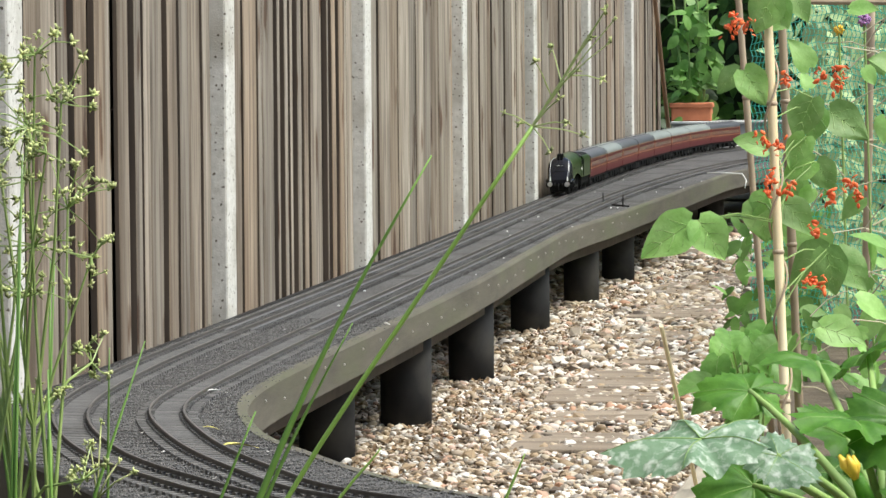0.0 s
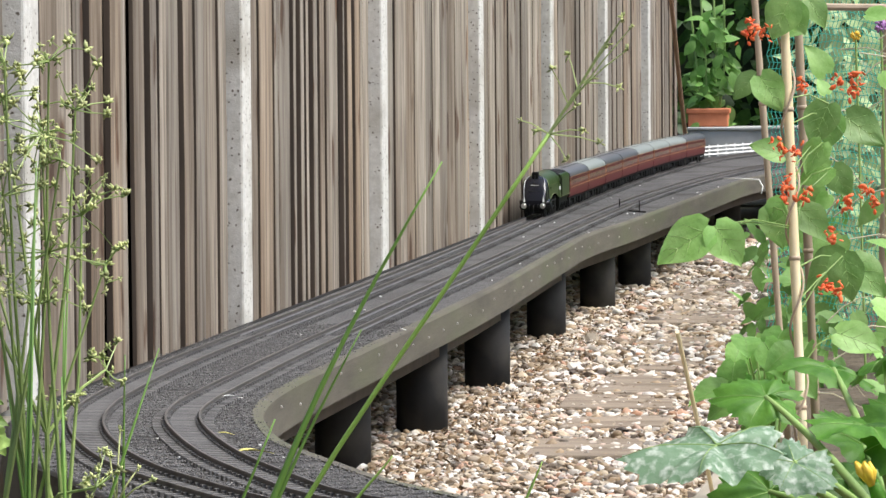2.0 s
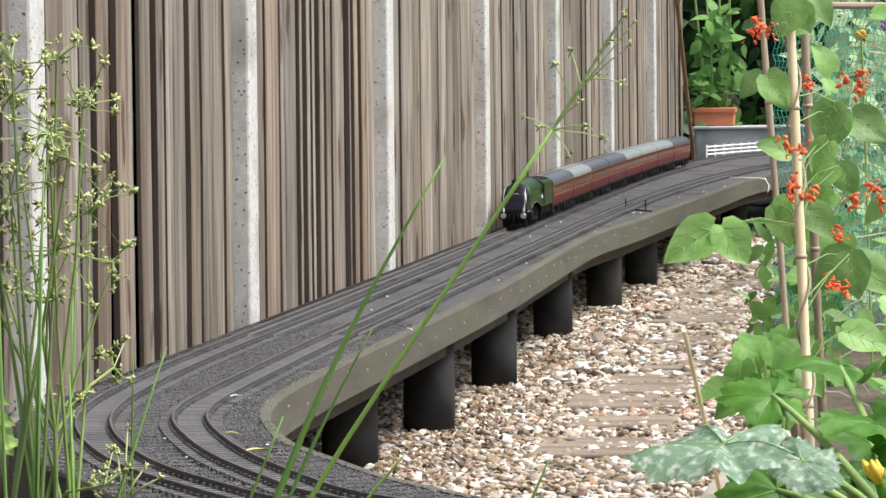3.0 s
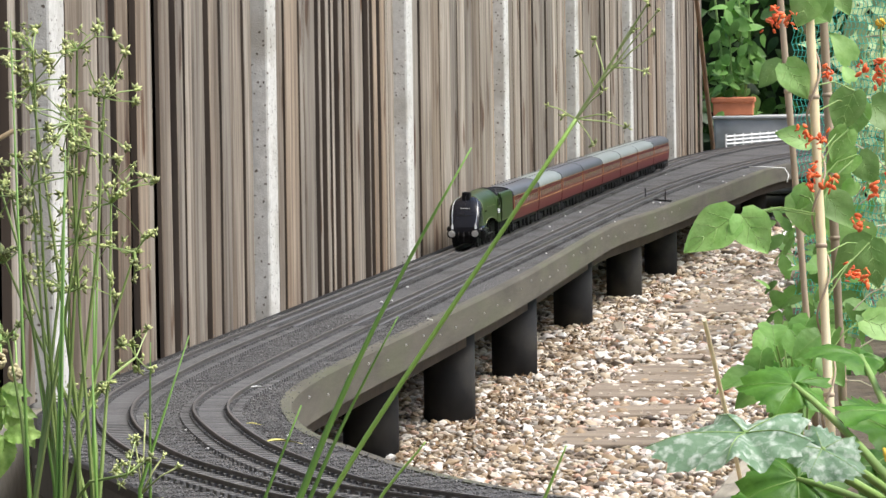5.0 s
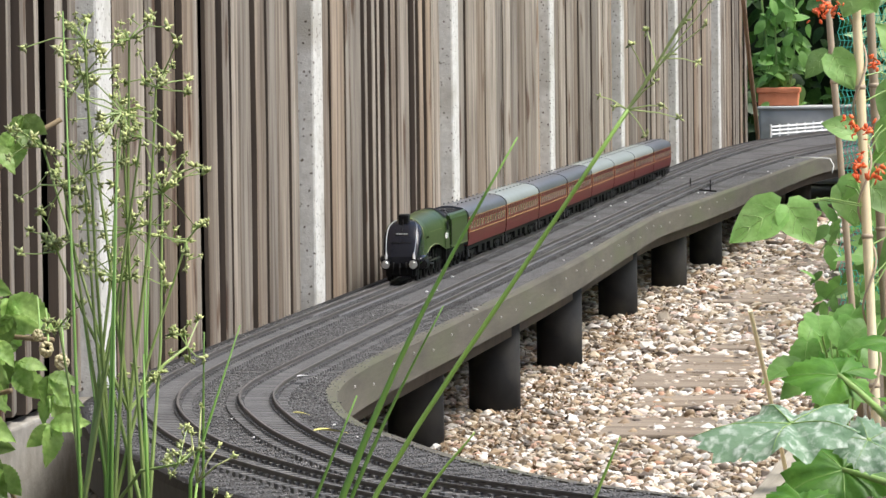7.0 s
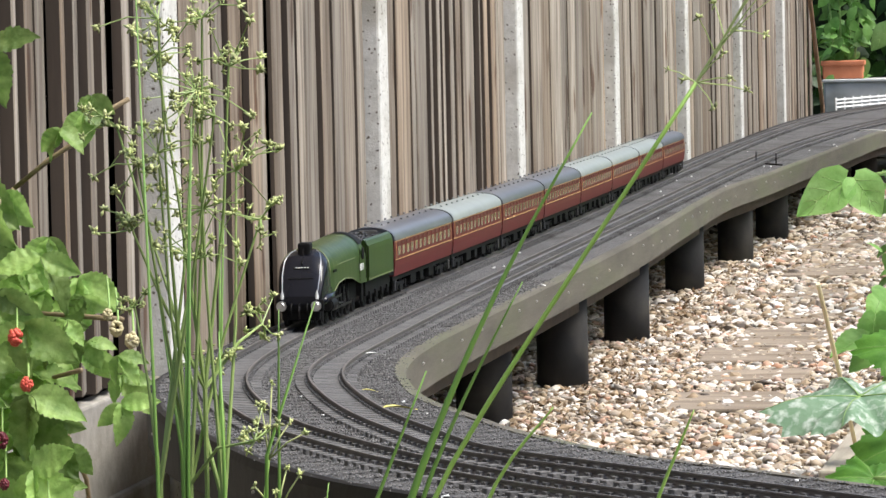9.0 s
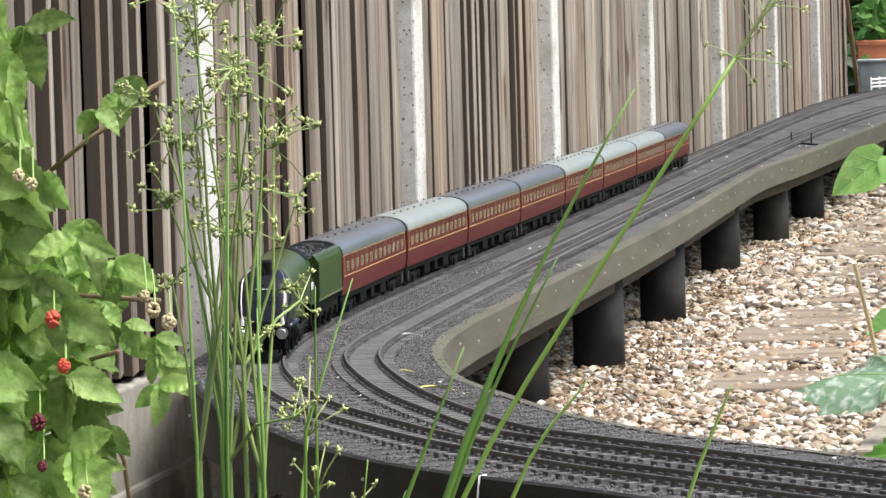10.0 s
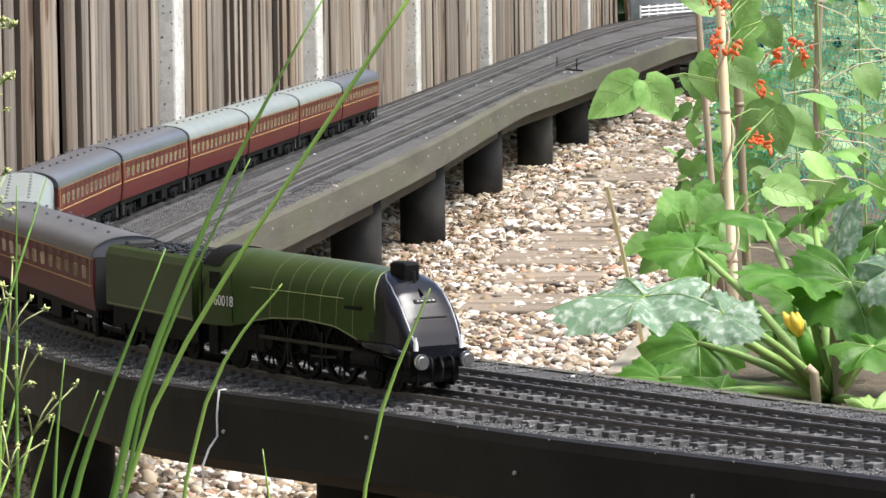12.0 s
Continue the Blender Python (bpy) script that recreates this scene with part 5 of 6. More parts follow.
    tube(bm, [(1.195, 6.35, 0.0), (1.183, 6.32, 0.03), (1.172, 6.3, 0.06)], (0.011, 0.0125, 0.009), 10)
    part("courgette", bm, M["courgette"], t, "small dark green courgette", smooth=True)
    bm = bmesh.new()
    for k in range(5):
        a = math.tau * k / 5
        tube(bm, [(1.17, 6.29, 0.058), (1.162 + 0.008 * math.cos(a), 6.288 + 0.008 * math.sin(a), 0.078), (1.156 + 0.011 * math.cos(a), 6.286 + 0.01 * math.sin(a), 0.092)], (0.005, 0.0085, 0.002), 6)
    part("flower", bm, M["yellow"], t, "furled yellow courgette flower", smooth=True)


def netting():
    rnd = random.Random(17)
    bm = bmesh.new()

    def sag(u, z):
        return Vector((0.83 + u * 0.9, 10.3 - u * 0.8 + 0.03 * math.sin(7 * u + 3 * z), z + 0.015 * math.sin(9 * u)))

    def strand(pts, r):
        tube(bm, pts, r, 3)
    for k in range(92):
        u = k / 91
        strand([sag(u + 0.004 * ((j % 2) * 2 - 1), -0.03 + 0.92 * j / 40) for j in range(41)], 0.001)
    for j in range(0, 56):
        strand([sag(u / 28, -0.03 + 0.92 * j / 55 + 0.004 * math.sin(u * 2.1 + j)) for u in range(29)], 0.001)
    solid("garden_netting", bm, M["net"], "green plastic pea netting hung behind the canes", "netting")


def background_plants():
    rnd = random.Random(31)
    # soft greenery behind the netting
    groups = (((0.86, 1.6), (10.4, 12.4), (-0.05, 0.92), 1500, (0.03, 0.075), "fern", "feathery pale green vegetables behind the netting", "vegetable bed"),
              ((0.79, 1.0), (9.4, 11.2), (-0.05, 0.30), 220, (0.03, 0.07), "lettuce", "low green leaves at the bed's edge", "low plants"),
              ((1.10, 1.7), (7.9, 9.3), (-0.05, 0.30), 170, (0.035, 0.08), "lettuce", "green leaves filling the vegetable bed", "vegetable bed"),
              ((0.86, 1.7), (12.6, 15), (0.0, 1.4), 1500, (0.05, 0.1), "fern", "tall pale green border plants", "border plants"))
    for (x0, x1), (y0, y1), (z0, z1), n, (s0, s1), mat, label, cat in groups:
        spots = []
        for _ in range(n):
            z = z0 + (z1 - z0) * rnd.random() ** 1.2
            spots.append((rnd.uniform(x0, x1), rnd.uniform(y0, y1), z))
        ob = cloud("leafy_bed", sheet(1, 0.5, "lance", 0.2, 0.3, 0.05, nu=8, nv=3), spots, [(rnd.uniform(-0.6, 0.6), -0.6, rnd.uniform(0.3, 1.4)) for _ in range(n)], [rnd.uniform(s0, s1) for _ in range(n)], M[mat], seed=rnd.randint(0, 999))
        tagged(ob, label, cat, kind="stuff")
    bm = bmesh.new()
    for _ in range(110):
        x, y, z = rnd.uniform(0.98, 1.7), rnd.uniform(8.0, 9.6), rnd.uniform(-0.05, 0.7)
        a, ln = rnd.uniform(-0.9, 0.9), rnd.uniform(0.08, 0.26)
        d = Vector((math.cos(a), rnd.uniform(-0.3, 0.3), math.sin(a))) * ln
        p = Vector((x, y, z))
        tube(bm, [p, p + d * 0.35 + Vector((0, 0, ln * 0.12)), p + d * 0.7 + Vector((0, 0, ln * 0.1)), p + d], (0.0015, 0.0014, 0.0011, 0.0006), 4)
    solid("dry_stems", bm, M["straw"], "tangle of dry straw-coloured stems among the vegetables", "dry stems", kind="stuff")
    # dark hedge that closes the far end
    n = 5200
    spots = []
    for _ in range(n):
        x, z = rnd.uniform(-1.6, 5.0), rnd.uniform(GZ, 2.3)
        y = 21.9 + 0.5 * noise.noise((x * 1.3, z * 1.3, 0)) + rnd.uniform(0, 0.5)
        spots.append((x, y, z))
    ob = cloud("hedge", sheet(1, 0.55, "lance", 0.2, 0.25, nu=5, nv=3), spots, [(rnd.uniform(-0.7, 0.7), -0.6, rnd.uniform(0, 1)) for _ in range(n)], [rnd.uniform(0.07, 0.15) for _ in range(n)], M["hedge"], seed=5)
    tagged(ob, "dense dark green hedge across the garden's end", "hedge", kind="stuff")
    # sheet behind the leaves; its near-black colour is the hedge's inner shade
    bm = bmesh.new()
    bmesh.ops.create_grid(bm, x_segments=24, y_segments=12, size=1, matrix=Matrix.Translation((1.5, 22.7, 1.1)) @ Euler((radians(90), 0, 0)).to_matrix().to_4x4() @ Matrix.Diagonal((6, 1.4, 1, 1)))
    for v in bm.verts:
        v.co.y += 0.15 * noise.noise(v.co * 2)
    solid("hedge_core", bm, M["hedge_core"], "near-black sheet painted as the shade inside the hedge", "hedge", kind="stuff")
    # tall purple and yellow flowers
    for x, y, z, mat, r, label in ((1.118, 9.2, 0.72, "purple", 0.014, "round purple allium flower on a tall stem"), (1.06, 9.4, 0.70, "yellow", 0.011, "yellow flower on a green stem"),
                                   (1.2, 9.5, 0.62, "yellow", 0.011, "yellow flower on a green stem")):
        f = thing("tall_flower", label, "flower")
        bm = bmesh.new()
        for _ in range(60):
            d = Vector((rnd.gauss(0, 1), rnd.gauss(0, 1), rnd.gauss(0, 1))).normalized() * r * rnd.uniform(0.6, 1)
            blob(bm, Vector((x, y, z)) + d, r * 0.22)
        part("bloom", bm, M[mat], f)
        bm = bmesh.new()
        tube(bm, [(x + 0.02, y, GZ), (x + 0.01, y, z * 0.5), (x, y, z)], 0.0028, 6)
        part("stem", bm, M["stalk"], f)


def far_end():
    rnd = random.Random(44)
    bm = bmesh.new()
    box(bm, 0.0, 0.9, 19.98, 20.28, GZ, 0.298, 0.012)
    box(bm, -0.006, 0.906, 19.97, 20.29, 0.288, 0.302, 0.004)
    solid("grey_trough", bm, M["zinc"], "weathered grey planting trough at the end of the line", "planter")
    p = thing("plant_pot", "terracotta trough pot with a bright green bushy plant", "plant pot", at=pose(0.085, 20.12, 0.302))
    bm = bmesh.new()
    box(bm, -0.092, 0.092, -0.07, 0.07, 0, 0.07, 0.006)
    box(bm, -0.1, 0.1, -0.078, 0.078, 0.06, 0.084, 0.006)
    part("pot", bm, M["terracotta"], p, "orange terracotta pot")
    n = 130
    spots = [(rnd.gauss(0.0, 0.05) + 0.04 * z, rnd.gauss(0, 0.05), 0.05 + z) for z in (rnd.random() ** 0.8 * 0.55 - 0.08 for _ in range(n))]
    cloud("foliage", sheet(1, 0.6, "lance", 0.2, 0.3, nu=6, nv=3), spots, [(rnd.uniform(-0.6, 0.6), -0.6, rnd.uniform(0.3, 1.4)) for _ in range(n)], [rnd.uniform(0.05, 0.1) for _ in range(n)], M["lettuce"], p, "fresh green leaves", 7)
    for k in range(4):
        bm = bmesh.new()
        x = rnd.uniform(-0.05, 0.06)
        tube(bm, [(x, 0, 0.08), (x * 1.5, 0, 0.3), (x * 1.8 - 0.02, 0, 0.6)], 0.005, 5)
        part("stem", bm, M["stalk"], p)
    t = thing("model_fence", "white miniature post-and-rail fence along the baseboard's end", "model fence")
    ends = (Vector((0.126, 18.88, ZB)), Vector((0.34, 19.62, ZB)))
    for z in (0.014, 0.03, 0.046):
        bm = bmesh.new()
        tube(bm, [ends[0] + Vector((0, 0, z)), ends[1] + Vector((0, 0, z))], 0.0045, 4)
        part("rail", bm, M["white"], t)
    for k in range(8):
        bm = bmesh.new()
        q = ends[0].lerp(ends[1], k / 7)
        tube(bm, [q, q + Vector((0, 0, 0.056))], 0.005, 4)
        part("post", bm, M["white"], t)


def bits_on_the_board():
    rnd = random.Random(50)
    # a bent wire frame standing on the board
    bm = bmesh.new()
    c = Vector((0.285, 12.9, ZB))
    tube(bm, [c + Vector(p) for p in ((-0.03, 0.16, 0.0), (-0.03, 0.16, 0.034), (-0.03, 0.16, 0.036))], 0.002, 5)
    tube(bm, [c + Vector(p) for p in ((0.04, 0.02, 0.0), (0.04, 0.02, 0.034), (0.04, 0.02, 0.036))], 0.002, 5)
    tube(bm, [c + Vector(p) for p in ((-0.05, 0.2, 0.003), (0.0, 0.1, 0.003), (0.06, -0.02, 0.003))], 0.0025, 5)
    solid("wire_bracket", bm, M["black"], "small black wire bracket standing on the baseboard", "bracket")
    # pale wires that hook over the edges
    for name, pts, label in (("edge_hook", [(0.40, 15.9, ZB + 0.006), (0.45, 15.85, ZB + 0.008), (0.53, 15.82, ZB + 0.004), (0.545, 15.8, ZB - 0.02), (0.54, 15.78, ZB - 0.045)], "pale wire hook bent over the baseboard's edge"),
                             ("edge_wire", [(0.318, 7.62, ZB + 0.004), (0.3275, 7.61, ZB + 0.002), (0.330, 7.605, ZB - 0.012), (0.329, 7.6, ZB - 0.05)], "short white wire hanging over the timber edge"),
                             ("edge_wire", [(0.65, 4.36, ZB + 0.004), (0.6445, 4.353, ZB + 0.004), (0.642, 4.350, ZB - 0.02), (0.6425, 4.348, ZB - 0.042), (0.634, 4.345, ZB - 0.055), (0.628, 4.34, ZB - 0.072), (0.629, 4.338, ZB - 0.09)], "thin white wire trailing down the dark edge")):
        bm = bmesh.new()
        tube(bm, pts, 0.0022 if name == "edge_hook" else 0.0013, 6)
        solid(name, bm, M["white"], label, "wire", smooth=True)
    for x, y, a, s, mat in ((0.445, 5.19, 20, 0.042, "deadleaf"), (0.378, 5.43, -10, 0.022, "deadleaf"), (0.285, 6.0, 5, 0.028, "white")):
        ob = new("fallen_leaf", sheet_mesh("fallen_leaf", sheet(s, s * 0.35, "lance", 0.3, 0.1, nu=8, nv=5, seed=3), M[mat]))
        ob.matrix_basis = pose(x, y, ZB + 0.016, 0, 0, a - 90)
        tagged(ob, "small yellow fallen leaf lying on the track" if mat == "deadleaf" else "pale curled petal lying beside the rail", "fallen leaf")
    inn, out = INN, OUT
    rng = np.random.default_rng(9)
    octa = np.array([(1, 0, 0), (-1, 0, 0), (0, 1, 0), (0, -1, 0), (0, 0, 1), (0, 0, -1)], float)
    tri = np.array([(0, 2, 4), (2, 1, 4), (1, 3, 4), (3, 0, 4), (2, 0, 5), (1, 2, 5), (3, 1, 5), (0, 3, 5)])
    near = np.array([k for k in range(len(out)) if out[k][1] < 7.8])
    mate = np.array([int(np.argmin(np.linalg.norm(inn - out[k], axis=1))) for k in near])
    n = 80000
    pick, q = rng.integers(0, len(near), n), rng.random(n)[:, None]
    p = out[near[pick]] * (1 - q) + inn[mate[pick]] * q + rng.normal(0, 0.006, (n, 2))
    r = rng.uniform(0.0009, 0.0018, n)
    v = octa[None] * r[:, None, None] * rng.uniform(0.6, 1.3, (n, 6, 1))
    a = rng.uniform(0, 6.28, n)
    v = np.stack([v[..., 0] * np.cos(a)[:, None] - v[..., 1] * np.sin(a)[:, None], v[..., 0] * np.sin(a)[:, None] + v[..., 1] * np.cos(a)[:, None], v[..., 2] * 0.8], -1)
    v += np.c_[p, ZB + rng.uniform(0.0004, 0.003, n)][:, None]
    me = bpy.data.meshes.new("loose_ballast")
    me.from_pydata(v.reshape(-1, 3).tolist(), [], (tri[None] + (np.arange(n) * 6)[:, None, None]).reshape(-1, 3).tolist())
    me.materials.append(M["grit"])
    tagged(new("loose_ballast", me), "loose grey ballast grit scattered over the deck", "ballast", kind="stuff")
    rnd = random.Random(51)
    bm = bmesh.new()
    for _ in range(60):
        k = rnd.randrange(140, 400)
        q = rnd.random()
        p = inn[int(np.argmin(np.linalg.norm(inn - out[k], axis=1)))] * q + out[k] * (1 - q)
        blob(bm, (p[0], p[1], ZB + 0.002), rnd.uniform(0.0015, 0.0035), 0.5)
    solid("pale_debris", bm, M["white"], "tiny pale petals and grit lying on the deck", "debris", kind="stuff")


def raspberry_bush():
    rnd = random.Random(61)
    t = thing("raspberry_bush", "raspberry canes with serrated green leaves and red berries", "raspberry bush", at=Matrix.Translation((1.328, 0, 0.69)) @ Matrix.Diagonal((0.885, 0.885, 0.885, 1)) @ Matrix.Translation((-1.328, 0, -0.69)))
    for pts, r in (([(-0.005, 5.2, 0.475), (0.04, 5.2, 0.51), (0.075, 5.2, 0.531), (0.1, 5.2, 0.56), (0.14, 5.2, 0.581)], 0.0032), ([(-0.05, 5.25, GZ), (-0.03, 5.2, 0.2), (-0.02, 5.15, 0.45), (-0.05, 5.1, 0.75)], 0.005),
                   ([(0.03, 5.2, GZ), (0.02, 5.15, 0.18), (0.05, 5.1, 0.33), (0.16, 5.05, 0.325)], 0.0035), ([(0.08, 5.25, GZ), (0.075, 5.2, 0.12), (0.05, 5.1, 0.25), (0.12, 5.0, 0.27)], 0.003),
                   ([(-0.005, 5.2, 0.475), (-0.06, 5.2, 0.40), (-0.08, 5.2, 0.2)], 0.0035)):
        bm = bmesh.new()
        tube(bm, pts, r, 7)
        part("cane", bm, M["twig"] if r < 0.004 else M["stalk"], t, smooth=True)
    spots = [(rnd.uniform(-0.2, -0.02), rnd.uniform(0.02, 0.68), 0.12) for _ in range(34)] + [(rnd.uniform(-0.06, 0.10), rnd.uniform(0.06, 0.36), 0.085) for _ in range(22)]
    spots += [(-0.01, 0.63, 0.085), (-0.03, 0.60, 0.09), (0.113, 0.555, 0.05), (0.095, 0.54, 0.045), (0.10, 0.575, 0.045), (-0.02, 0.49, 0.1), (-0.01, 0.45, 0.09), (0.05, 0.40, 0.07), (0.075, 0.385, 0.07), (0.11, 0.34, 0.05),
             (-0.02, 0.37, 0.085), (0.01, 0.36, 0.08), (0.04, 0.34, 0.06), (-0.03, 0.30, 0.085), (0.0, 0.28, 0.08), (0.09, 0.31, 0.06), (0.085, 0.265, 0.065), (0.03, 0.23, 0.08), (0.0, 0.21, 0.08), (0.13, 0.235, 0.06), (0.15, 0.21, 0.055),
             (-0.03, 0.17, 0.09), (0.0, 0.15, 0.08), (0.05, 0.19, 0.06), (0.08, 0.16, 0.05), (-0.02, 0.10, 0.08), (0.03, 0.11, 0.06), (0.11, 0.285, 0.05), (-0.05, 0.54, 0.09), (-0.06, 0.42, 0.09), (-0.06, 0.25, 0.09), (0.135, 0.265, 0.045)]
    for k, (x, z, s) in enumerate(spots):
        y = 5.08 + rnd.uniform(-0.08, 0.1)
        for j in range(3):
            a = (j - 1) * 0.95 + rnd.uniform(-0.3, 0.3) + rnd.uniform(-0.5, 0.9)
            size = s * rnd.uniform(0.75, 1.15) * (1.0 if j == 1 else 0.8)
            d = Vector((math.sin(a), rnd.uniform(-0.4, 0.1), -math.cos(a) * 0.9))
            data = sheet(size, size * rnd.uniform(0.5, 0.66), "lance", rnd.uniform(0.15, 0.5), rnd.uniform(0, 0.45), 0.06, nu=22, nv=7, seed=k * 3 + j, ribs=0.02)
            part("leaf", sheet_mesh("leaf", data, M["rasp"]), None, t, at=placed((x, y, z + s * 0.25), Vector((x, y, z)) + d * s + Vector((0, 0, s * 0.25)), (rnd.uniform(-0.9, 0.9), -0.7, rnd.uniform(-0.1, 1.1))))
    for x, z, mat, r in ((0.055, 0.313, "berry", 0.009), (0.067, 0.258, "berry", 0.0075), (0.034, 0.193, "berry_dark", 0.009), (0.037, 0.142, "berry_dark", 0.006), (0.087, 0.111, "bract", 0.008), (0.175, 0.322, "bract", 0.008), (0.193, 0.308, "bract", 0.0085), (0.165, 0.338, "bract", 0.006), (0.02, 0.48, "bract", 0.007), (0.035, 0.47, "bract", 0.007)):
        bm = bmesh.new()
        for _ in range(44):
            d = Vector((rnd.gauss(0, 1), rnd.gauss(0, 1), rnd.gauss(0, 1))).normalized()
            blob(bm, (x + d.x * r * 0.75, 4.95 + d.y * r * 0.75, z + d.z * r * 0.95), r * 0.36)
        part("berry", bm, M[mat], t, {"berry": "red raspberry", "berry_dark": "ripe dark raspberry", "bract": "unripe pale raspberry"}[mat], smooth=True)
        bm = bmesh.new()
        tube(bm, [(x, 4.96, z + r), (x - 0.01, 5.0, z + r + 0.02), (x - 0.03, 5.08, z + r + 0.03)], 0.0013, 5)
        part("berry_stalk", bm, M["stalk"], t)


def star(bm, c, size, rnd, count=6):
    """A loose star of pointed seed capsules round c."""
    for _ in range(count):
        d = Vector((rnd.gauss(0, 1), rnd.gauss(0, 1), rnd.gauss(0.3, 1))).normalized()
        e = d.orthogonal().normalized()
        g = d.cross(e)
        w = size * rnd.uniform(0.16, 0.26)
        ln = size * rnd.uniform(0.6, 1.1)
        a, z = bm.verts.new(c), bm.verts.new(c + d * ln)
        ring = [bm.verts.new(c + d * ln * 0.45 + (e * math.cos(q) + g * math.sin(q)) * w) for q in (0, 1.57, 3.14, 4.71)]
        for k in range(4):
            bm.faces.new((a, ring[(k + 1) % 4], ring[k]))
            bm.faces.new((z, ring[k], ring[(k + 1) % 4]))


def seed_spray(bm, seeds, node, spread, count, rnd, lift=0.5):
    for _ in range(count):
        a = rnd.uniform(0, math.tau)
        d = Vector((math.cos(a) * rnd.uniform(0.2, 1), math.sin(a) * 0.5, rnd.gauss(0.25, 0.8) * lift)).normalized()
        ln = spread * rnd.uniform(0.2, 1.1)
        end = node + d * ln
        bend = Vector((0, 0, rnd.uniform(-0.002, 0.003)))
        tube(bm, [node, node + d * ln * 0.5 + bend, end], (0.0004, 0.00032, 0.00025), 4)
        star(seeds, end, rnd.uniform(0.0026, 0.0046), rnd, rnd.randint(6, 11))
        if rnd.random() < 0.5:
            side = node + d * ln * 0.6 + bend
            twig = side + Vector((rnd.uniform(-1, 1), rnd.uniform(-1, 1), rnd.uniform(-0.3, 1))).normalized() * ln * 0.35
            tube(bm, [side, side.lerp(twig, 0.5), twig], 0.00022, 4)
            star(seeds, twig, rnd.uniform(0.002, 0.0036), rnd, rnd.randint(5, 8))


RUSHES = []


def rushes():
    rnd = random.Random(71)
    t = thing("rush_clump", "tall green rush clump with pale brown seed clusters", "rush", at=pose(0.94, 1.8, GZ))
    off = Vector((0.94, 1.8, GZ))
    # slender stems of the clump; x and z where each is seen, height, lean
    for k in range(8):
        x0 = rnd.gauss(0.938, 0.010)
        lean = (x0 - 0.94) * 1.4 + rnd.gauss(0, 0.006)
        y = 1.8 + rnd.uniform(-0.05, 0.05)
        top = rnd.uniform(0.52, 0.70)
        pts = [Vector((x0 - lean * 0.7, y, GZ)), Vector((x0 - lean * 0.2, y, 0.3)), Vector((x0, y, 0.5)), Vector((x0 + lean * 0.8, y - 0.004, top))]
        bm, seeds = bmesh.new(), bmesh.new()
        tube(bm, [p - off for p in pts], (0.0014, 0.0013, 0.0009, 0.0003), 6)
        part("stem", bm, M["rush"], t, smooth=True)
    for x, z, sp, n in ((0.942, 0.585, 0.022, 9), (0.917, 0.598, 0.018, 8), (0.935, 0.655, 0.022, 10), (0.952, 0.62, 0.025, 10), (0.965, 0.60, 0.016, 6), (0.925, 0.67, 0.018, 8), (0.95, 0.685, 0.016, 7), (0.962, 0.555, 0.014, 5), (0.93, 0.63, 0.02, 8), (0.905, 0.64, 0.014, 5),
                        (0.94, 0.605, 0.026, 12), (0.932, 0.685, 0.02, 9), (0.958, 0.665, 0.02, 8), (0.947, 0.655, 0.022, 9), (0.92, 0.625, 0.02, 8), (0.945, 0.54, 0.018, 6), (0.967, 0.51, 0.018, 7), (0.955, 0.645, 0.016, 7), (0.912, 0.565, 0.014, 5)):
        bm, seeds = bmesh.new(), bmesh.new()
        node = Vector((x, 1.8 + rnd.uniform(-0.03, 0.03), z)) - off
        fx, fz = rnd.choice(((0.942, 0.53), (0.935, 0.49), (0.949, 0.48), (0.922, 0.49)))
        foot = Vector((fx, 1.8, min(fz, z - 0.02))) - off
        mid = foot.lerp(node, 0.5) + Vector((rnd.uniform(-0.004, 0.004), 0, 0.006))
        tube(bm, [Vector((fx - 0.94, 0, 0)) * 0.6, foot, mid, node], (0.0015, 0.0011, 0.0007, 0.0005), 6)
        seed_spray(bm, seeds, node, sp * 1.15, n + 2, rnd)
        head = part("seed_stalk", bm, M["rush_mid"], t)
        tagged(head, kind="stuff")
        part("seed_head", seeds, M["seed"], head, "pale brown seed head", smooth=True)["kind"] = "stuff"
    # bladed and flowering stems nearer the middle, each a plant that sways by itself
    specs = ((((0.985, 0.40), (1.03, 0.489), (1.083, 0.565), (1.142, 0.652)), 0.0014, "rush_pale", "umbel"),
             (((0.985, 0.40), (1.018, 0.489), (1.052, 0.565), (1.096, 0.640)), 0.0018, "rush", ""),
             (((0.995, 0.42), (1.022, 0.489), (1.042, 0.53), (1.062, 0.567)), 0.0010, "rush", ""),
             (((1.02, 0.42), (1.05, 0.485), (1.07, 0.506), (1.0745, 0.512)), 0.0008, "rush_pale", ""),
             (((1.10, 0.42), (1.125, 0.48), (1.135, 0.503), (1.138, 0.51)), 0.0008, "rush_pale", ""),
             (((0.968, 0.38), (0.981, 0.43), (0.996, 0.468), (1.021, 0.528)), 0.0016, "rush", ""),
             (((0.969, 0.38), (0.97, 0.419), (0.972, 0.448), (0.976, 0.479)), 0.0010, "rush", ""),
             (((0.966, 0.39), (0.974, 0.422), (0.982, 0.443), (0.991, 0.465)), 0.0010, "rush", ""),
             (((0.955, 0.40), (0.961, 0.419), (0.968, 0.44), (0.972, 0.454)), 0.0009, "rush_pale", ""),
             (((1.07, 0.39), (1.069, 0.405), (1.067, 0.42), (1.065, 0.439)), 0.0008, "rush_pale", ""),
             (((0.952, 0.36), (0.953, 0.45), (0.954, 0.52), (0.955, 0.556)), 0.0009, "rush", ""))
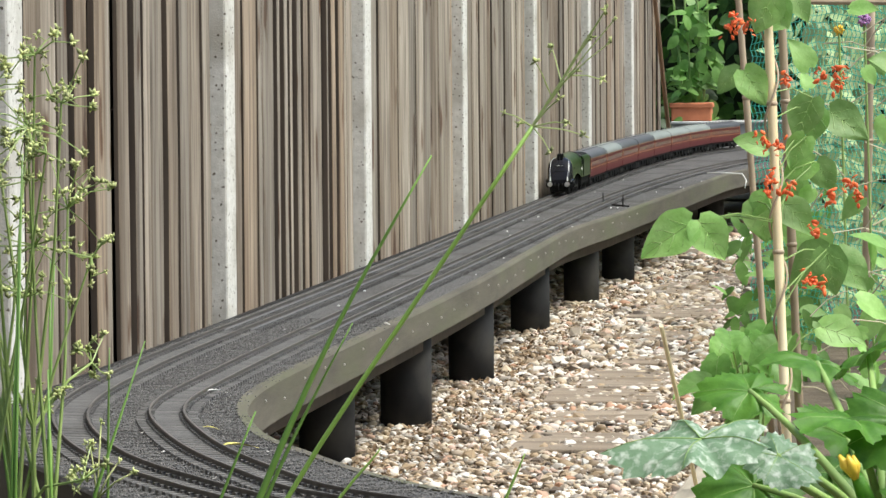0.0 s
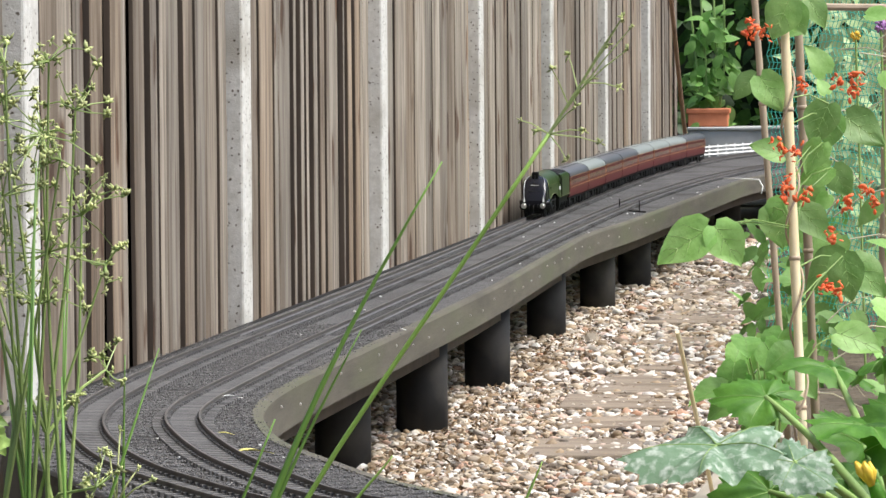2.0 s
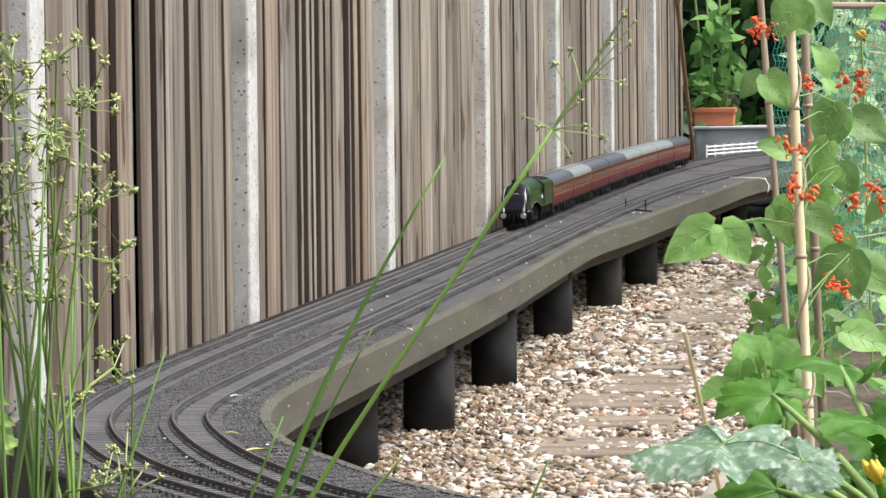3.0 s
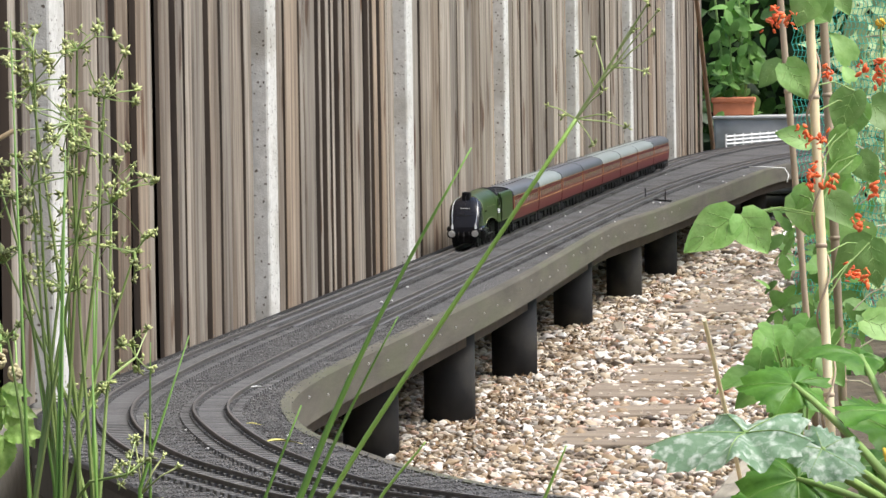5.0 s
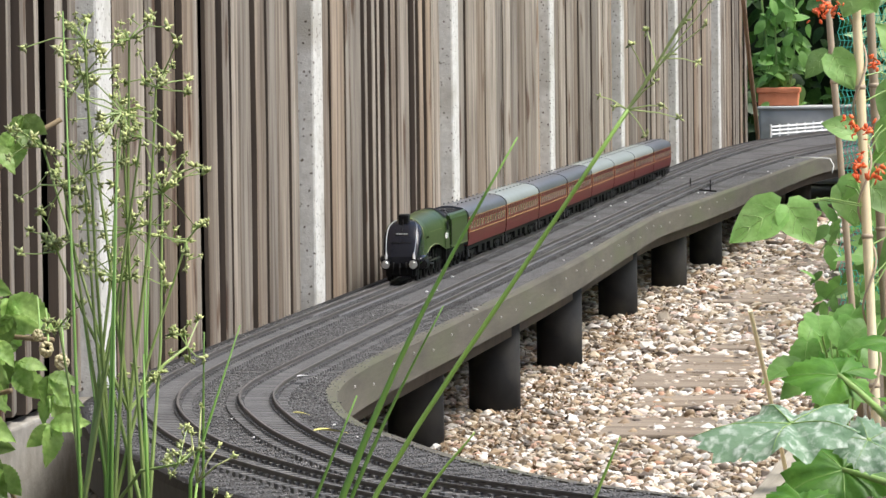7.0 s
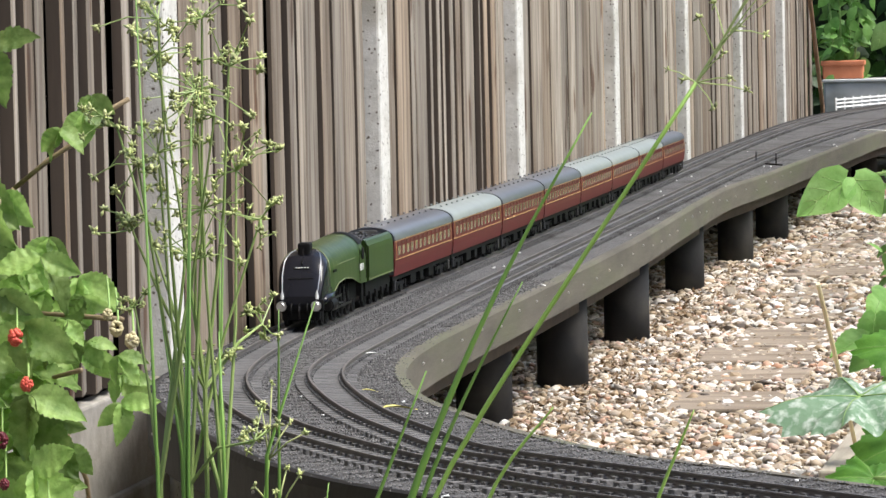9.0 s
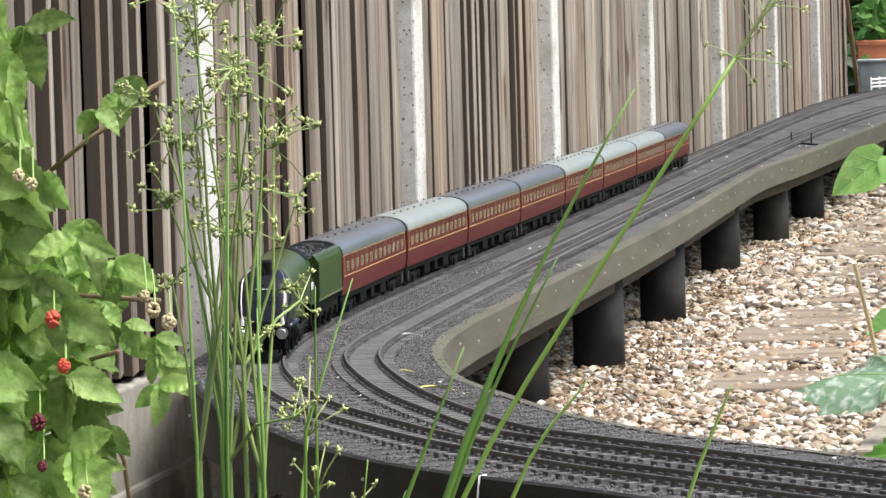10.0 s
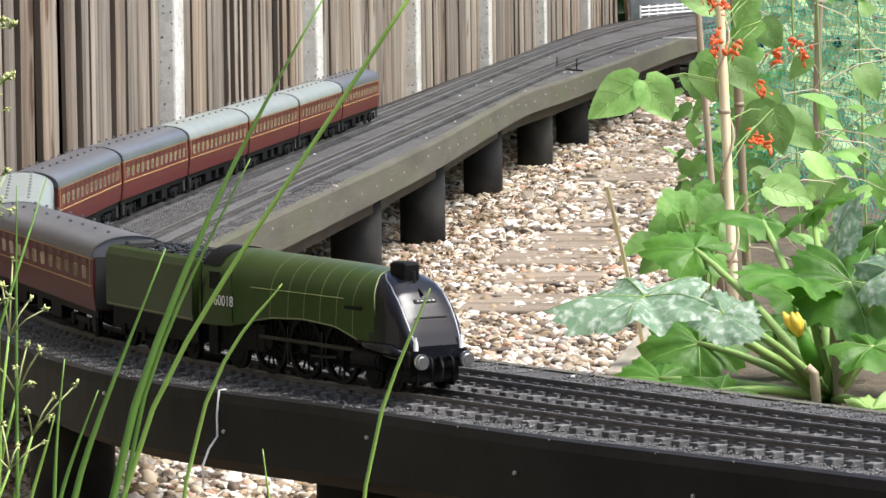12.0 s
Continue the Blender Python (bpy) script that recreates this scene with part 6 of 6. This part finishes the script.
    for pts, r, mat, kind in specs:
        base = Vector((pts[0][0] - (pts[1][0] - pts[0][0]) * 0.8, 1.9, GZ))
        s = thing("single_rush", "slender green rush stem with a branching seed head" if kind else "slender pointed green rush blade", "rush", at=Matrix.Translation(base), group="single rushes")
        line = [Vector((0, 0, 0))] + [Vector((x, 1.9, z)) - base for x, z in pts]
        bm = bmesh.new()
        fine = []
        for a, b in zip(line, line[1:]):
            fine += [a.lerp(b, q) for q in (0, 0.33, 0.67)]
        fine.append(line[-1])
        for _ in range(3):
            fine = [fine[0]] + [(a + b * 2 + c) / 4 for a, b, c in zip(fine, fine[1:], fine[2:])] + [fine[-1]]
        n = len(fine)
        if kind:
            tube(bm, fine, [r * (1.05 - 0.4 * i / n) for i in range(n)], 8)
        else:
            tube(bm, fine, [r * min(1.0, 1.6 * (1 - i / n)) + 0.0002 for i in range(n)], 6)
        stem = part("stem", bm, M[mat], s, smooth=True)
        if kind:
            bm, seeds = bmesh.new(), bmesh.new()
            node = line[-1]
            ends = ((0.032, 0.05), (0.025, 0.038), (0.034, 0.036), (0.008, 0.034), (0.002, 0.028), (-0.012, 0.006), (0.012, 0.012), (0.022, -0.004), (0.016, 0.0015), (0.008, -0.011), (0.02, 0.024), (0.03, 0.02), (-0.006, 0.001), (0.036, 0.046))
            tube(bm, [node, node + Vector((0.011, 0, 0.017)), node + Vector((0.022, 0, 0.034)), node + Vector((0.032, 0, 0.05))], (0.0008, 0.0006, 0.0004, 0.0003), 5)
            for ex, ez in ends:
                start = node + Vector((0.011, 0, 0.017)) * rnd.uniform(0, 1.6) if ez > 0.015 else node
                end = node + Vector((ex, rnd.uniform(-0.006, 0.006), ez))
                tube(bm, [start, start.lerp(end, 0.6) + Vector((0, 0, 0.001)), end], (0.0004, 0.0003, 0.00025), 4)
                star(seeds, end, rnd.uniform(0.0022, 0.0036), rnd, 7)
            head = part("seed_head", bm, M["umbel"], s)
            tagged(part("seed_head", seeds, M["seed"], head, "pale brown seed head", smooth=True), kind="stuff")
        RUSHES.append((s, base))
    # a low branching rush with round pale heads
    base = Vector((0.94, 1.9, GZ))
    s = thing("jointed_rush", "low branching rush with round pale seed heads", "rush", at=Matrix.Translation(base))
    for stem, heads in ((((0.944, 0.40), (0.947, 0.46), (0.951, 0.49)), ((0.952, 0.523), (0.960, 0.506), (0.968, 0.502), (0.949, 0.512))),
                        (((0.938, 0.40), (0.946, 0.44), (0.952, 0.463)), ((0.956, 0.485), (0.964, 0.483), (0.953, 0.476), (0.960, 0.469), (0.944, 0.478))),
                        (((0.945, 0.40), (0.952, 0.425), (0.958, 0.444)), ((0.967, 0.461), (0.978, 0.467), (0.957, 0.456), (0.965, 0.452))),
                        (((0.942, 0.39), (0.946, 0.415), (0.953, 0.432)), ((0.968, 0.444), (0.956, 0.442), (0.949, 0.451), (0.942, 0.44)))):
        bm = bmesh.new()
        y = rnd.uniform(-0.02, 0.02)
        pts = [Vector((0, 0, 0))] + [Vector((x, 1.9 + y, z)) - base for x, z in stem]
        tube(bm, pts, (0.0013, 0.0011, 0.0009, 0.0006), 6)
        stalk = part("stem", bm, M["rush_pale"], s, smooth=True)
        for x, z in heads:
            end = Vector((x, 1.9 + y + rnd.uniform(-0.008, 0.008), z)) - base
            hb = bmesh.new()
            tube(hb, [pts[-1], pts[-1].lerp(end, 0.5) + Vector((0, 0, 0.0015)), end], (0.0005, 0.0004, 0.0004), 5)
            star(hb, end, rnd.uniform(0.0024, 0.0036), rnd, 9)
            part("seed_head", hb, M["seed"], stalk, "round pale seed head", smooth=True)
    RUSHES.append((s, base))


bean_plants()
courgette_plant()
netting()
background_plants()
far_end()
bits_on_the_board()
raspberry_bush()
rushes()


# ---- movement ----
LINE, LENGTH = spline(TRACK_A, 2400)
ALONG = np.linspace(0, LENGTH, 2400)


def on_track(s):
    return np.array([np.interp(s, ALONG, LINE[:, 0]), np.interp(s, ALONG, LINE[:, 1])])


# where the locomotive's front has come to: seconds, metres along the line
FRONT = [-6.3323e-05, 6.93893e-05, 0.0237997, 0.60356, 8.02457]


def front(t):
    return float(np.polyval(FRONT, t))


def stand(s, half):
    a, b = on_track(s - half), on_track(s + half)
    c, d = (a + b) / 2, b - a
    return pose(c[0], c[1], RZ, 0, 0, math.degrees(math.atan2(d[1], d[0])))


def motions():
    steps = [0.2 * k for k in range(61)]
    for ob, behind, half in TRAIN:
        walk(ob, [(t, stand(front(t) - behind, half)) for t in steps])
    every = [k / 30 for k in range(361)]
    for w in DRIVERS:
        x, y, z = w.matrix_basis.translation
        walk(w, [(t, pose(x, y, z, 0, math.degrees(front(t) / 0.0318) % 360, 0)) for t in every])
    for r in RODS:
        walk(r, [(t, pose(0.012 * math.cos(front(t) / 0.0318), 0, 0.0318 - 0.012 * math.sin(front(t) / 0.0318))) for t in every])
    for k, (s, base) in enumerate(RUSHES):
        rows = []
        for j in range(13):
            t = float(j)
            rows.append((t, pose(*base, 0, 0.12 * math.sin(1.3 * t + k) + 0.06 * math.sin(3.1 * t + 2 * k), 0)))
        walk(s, rows)


motions()
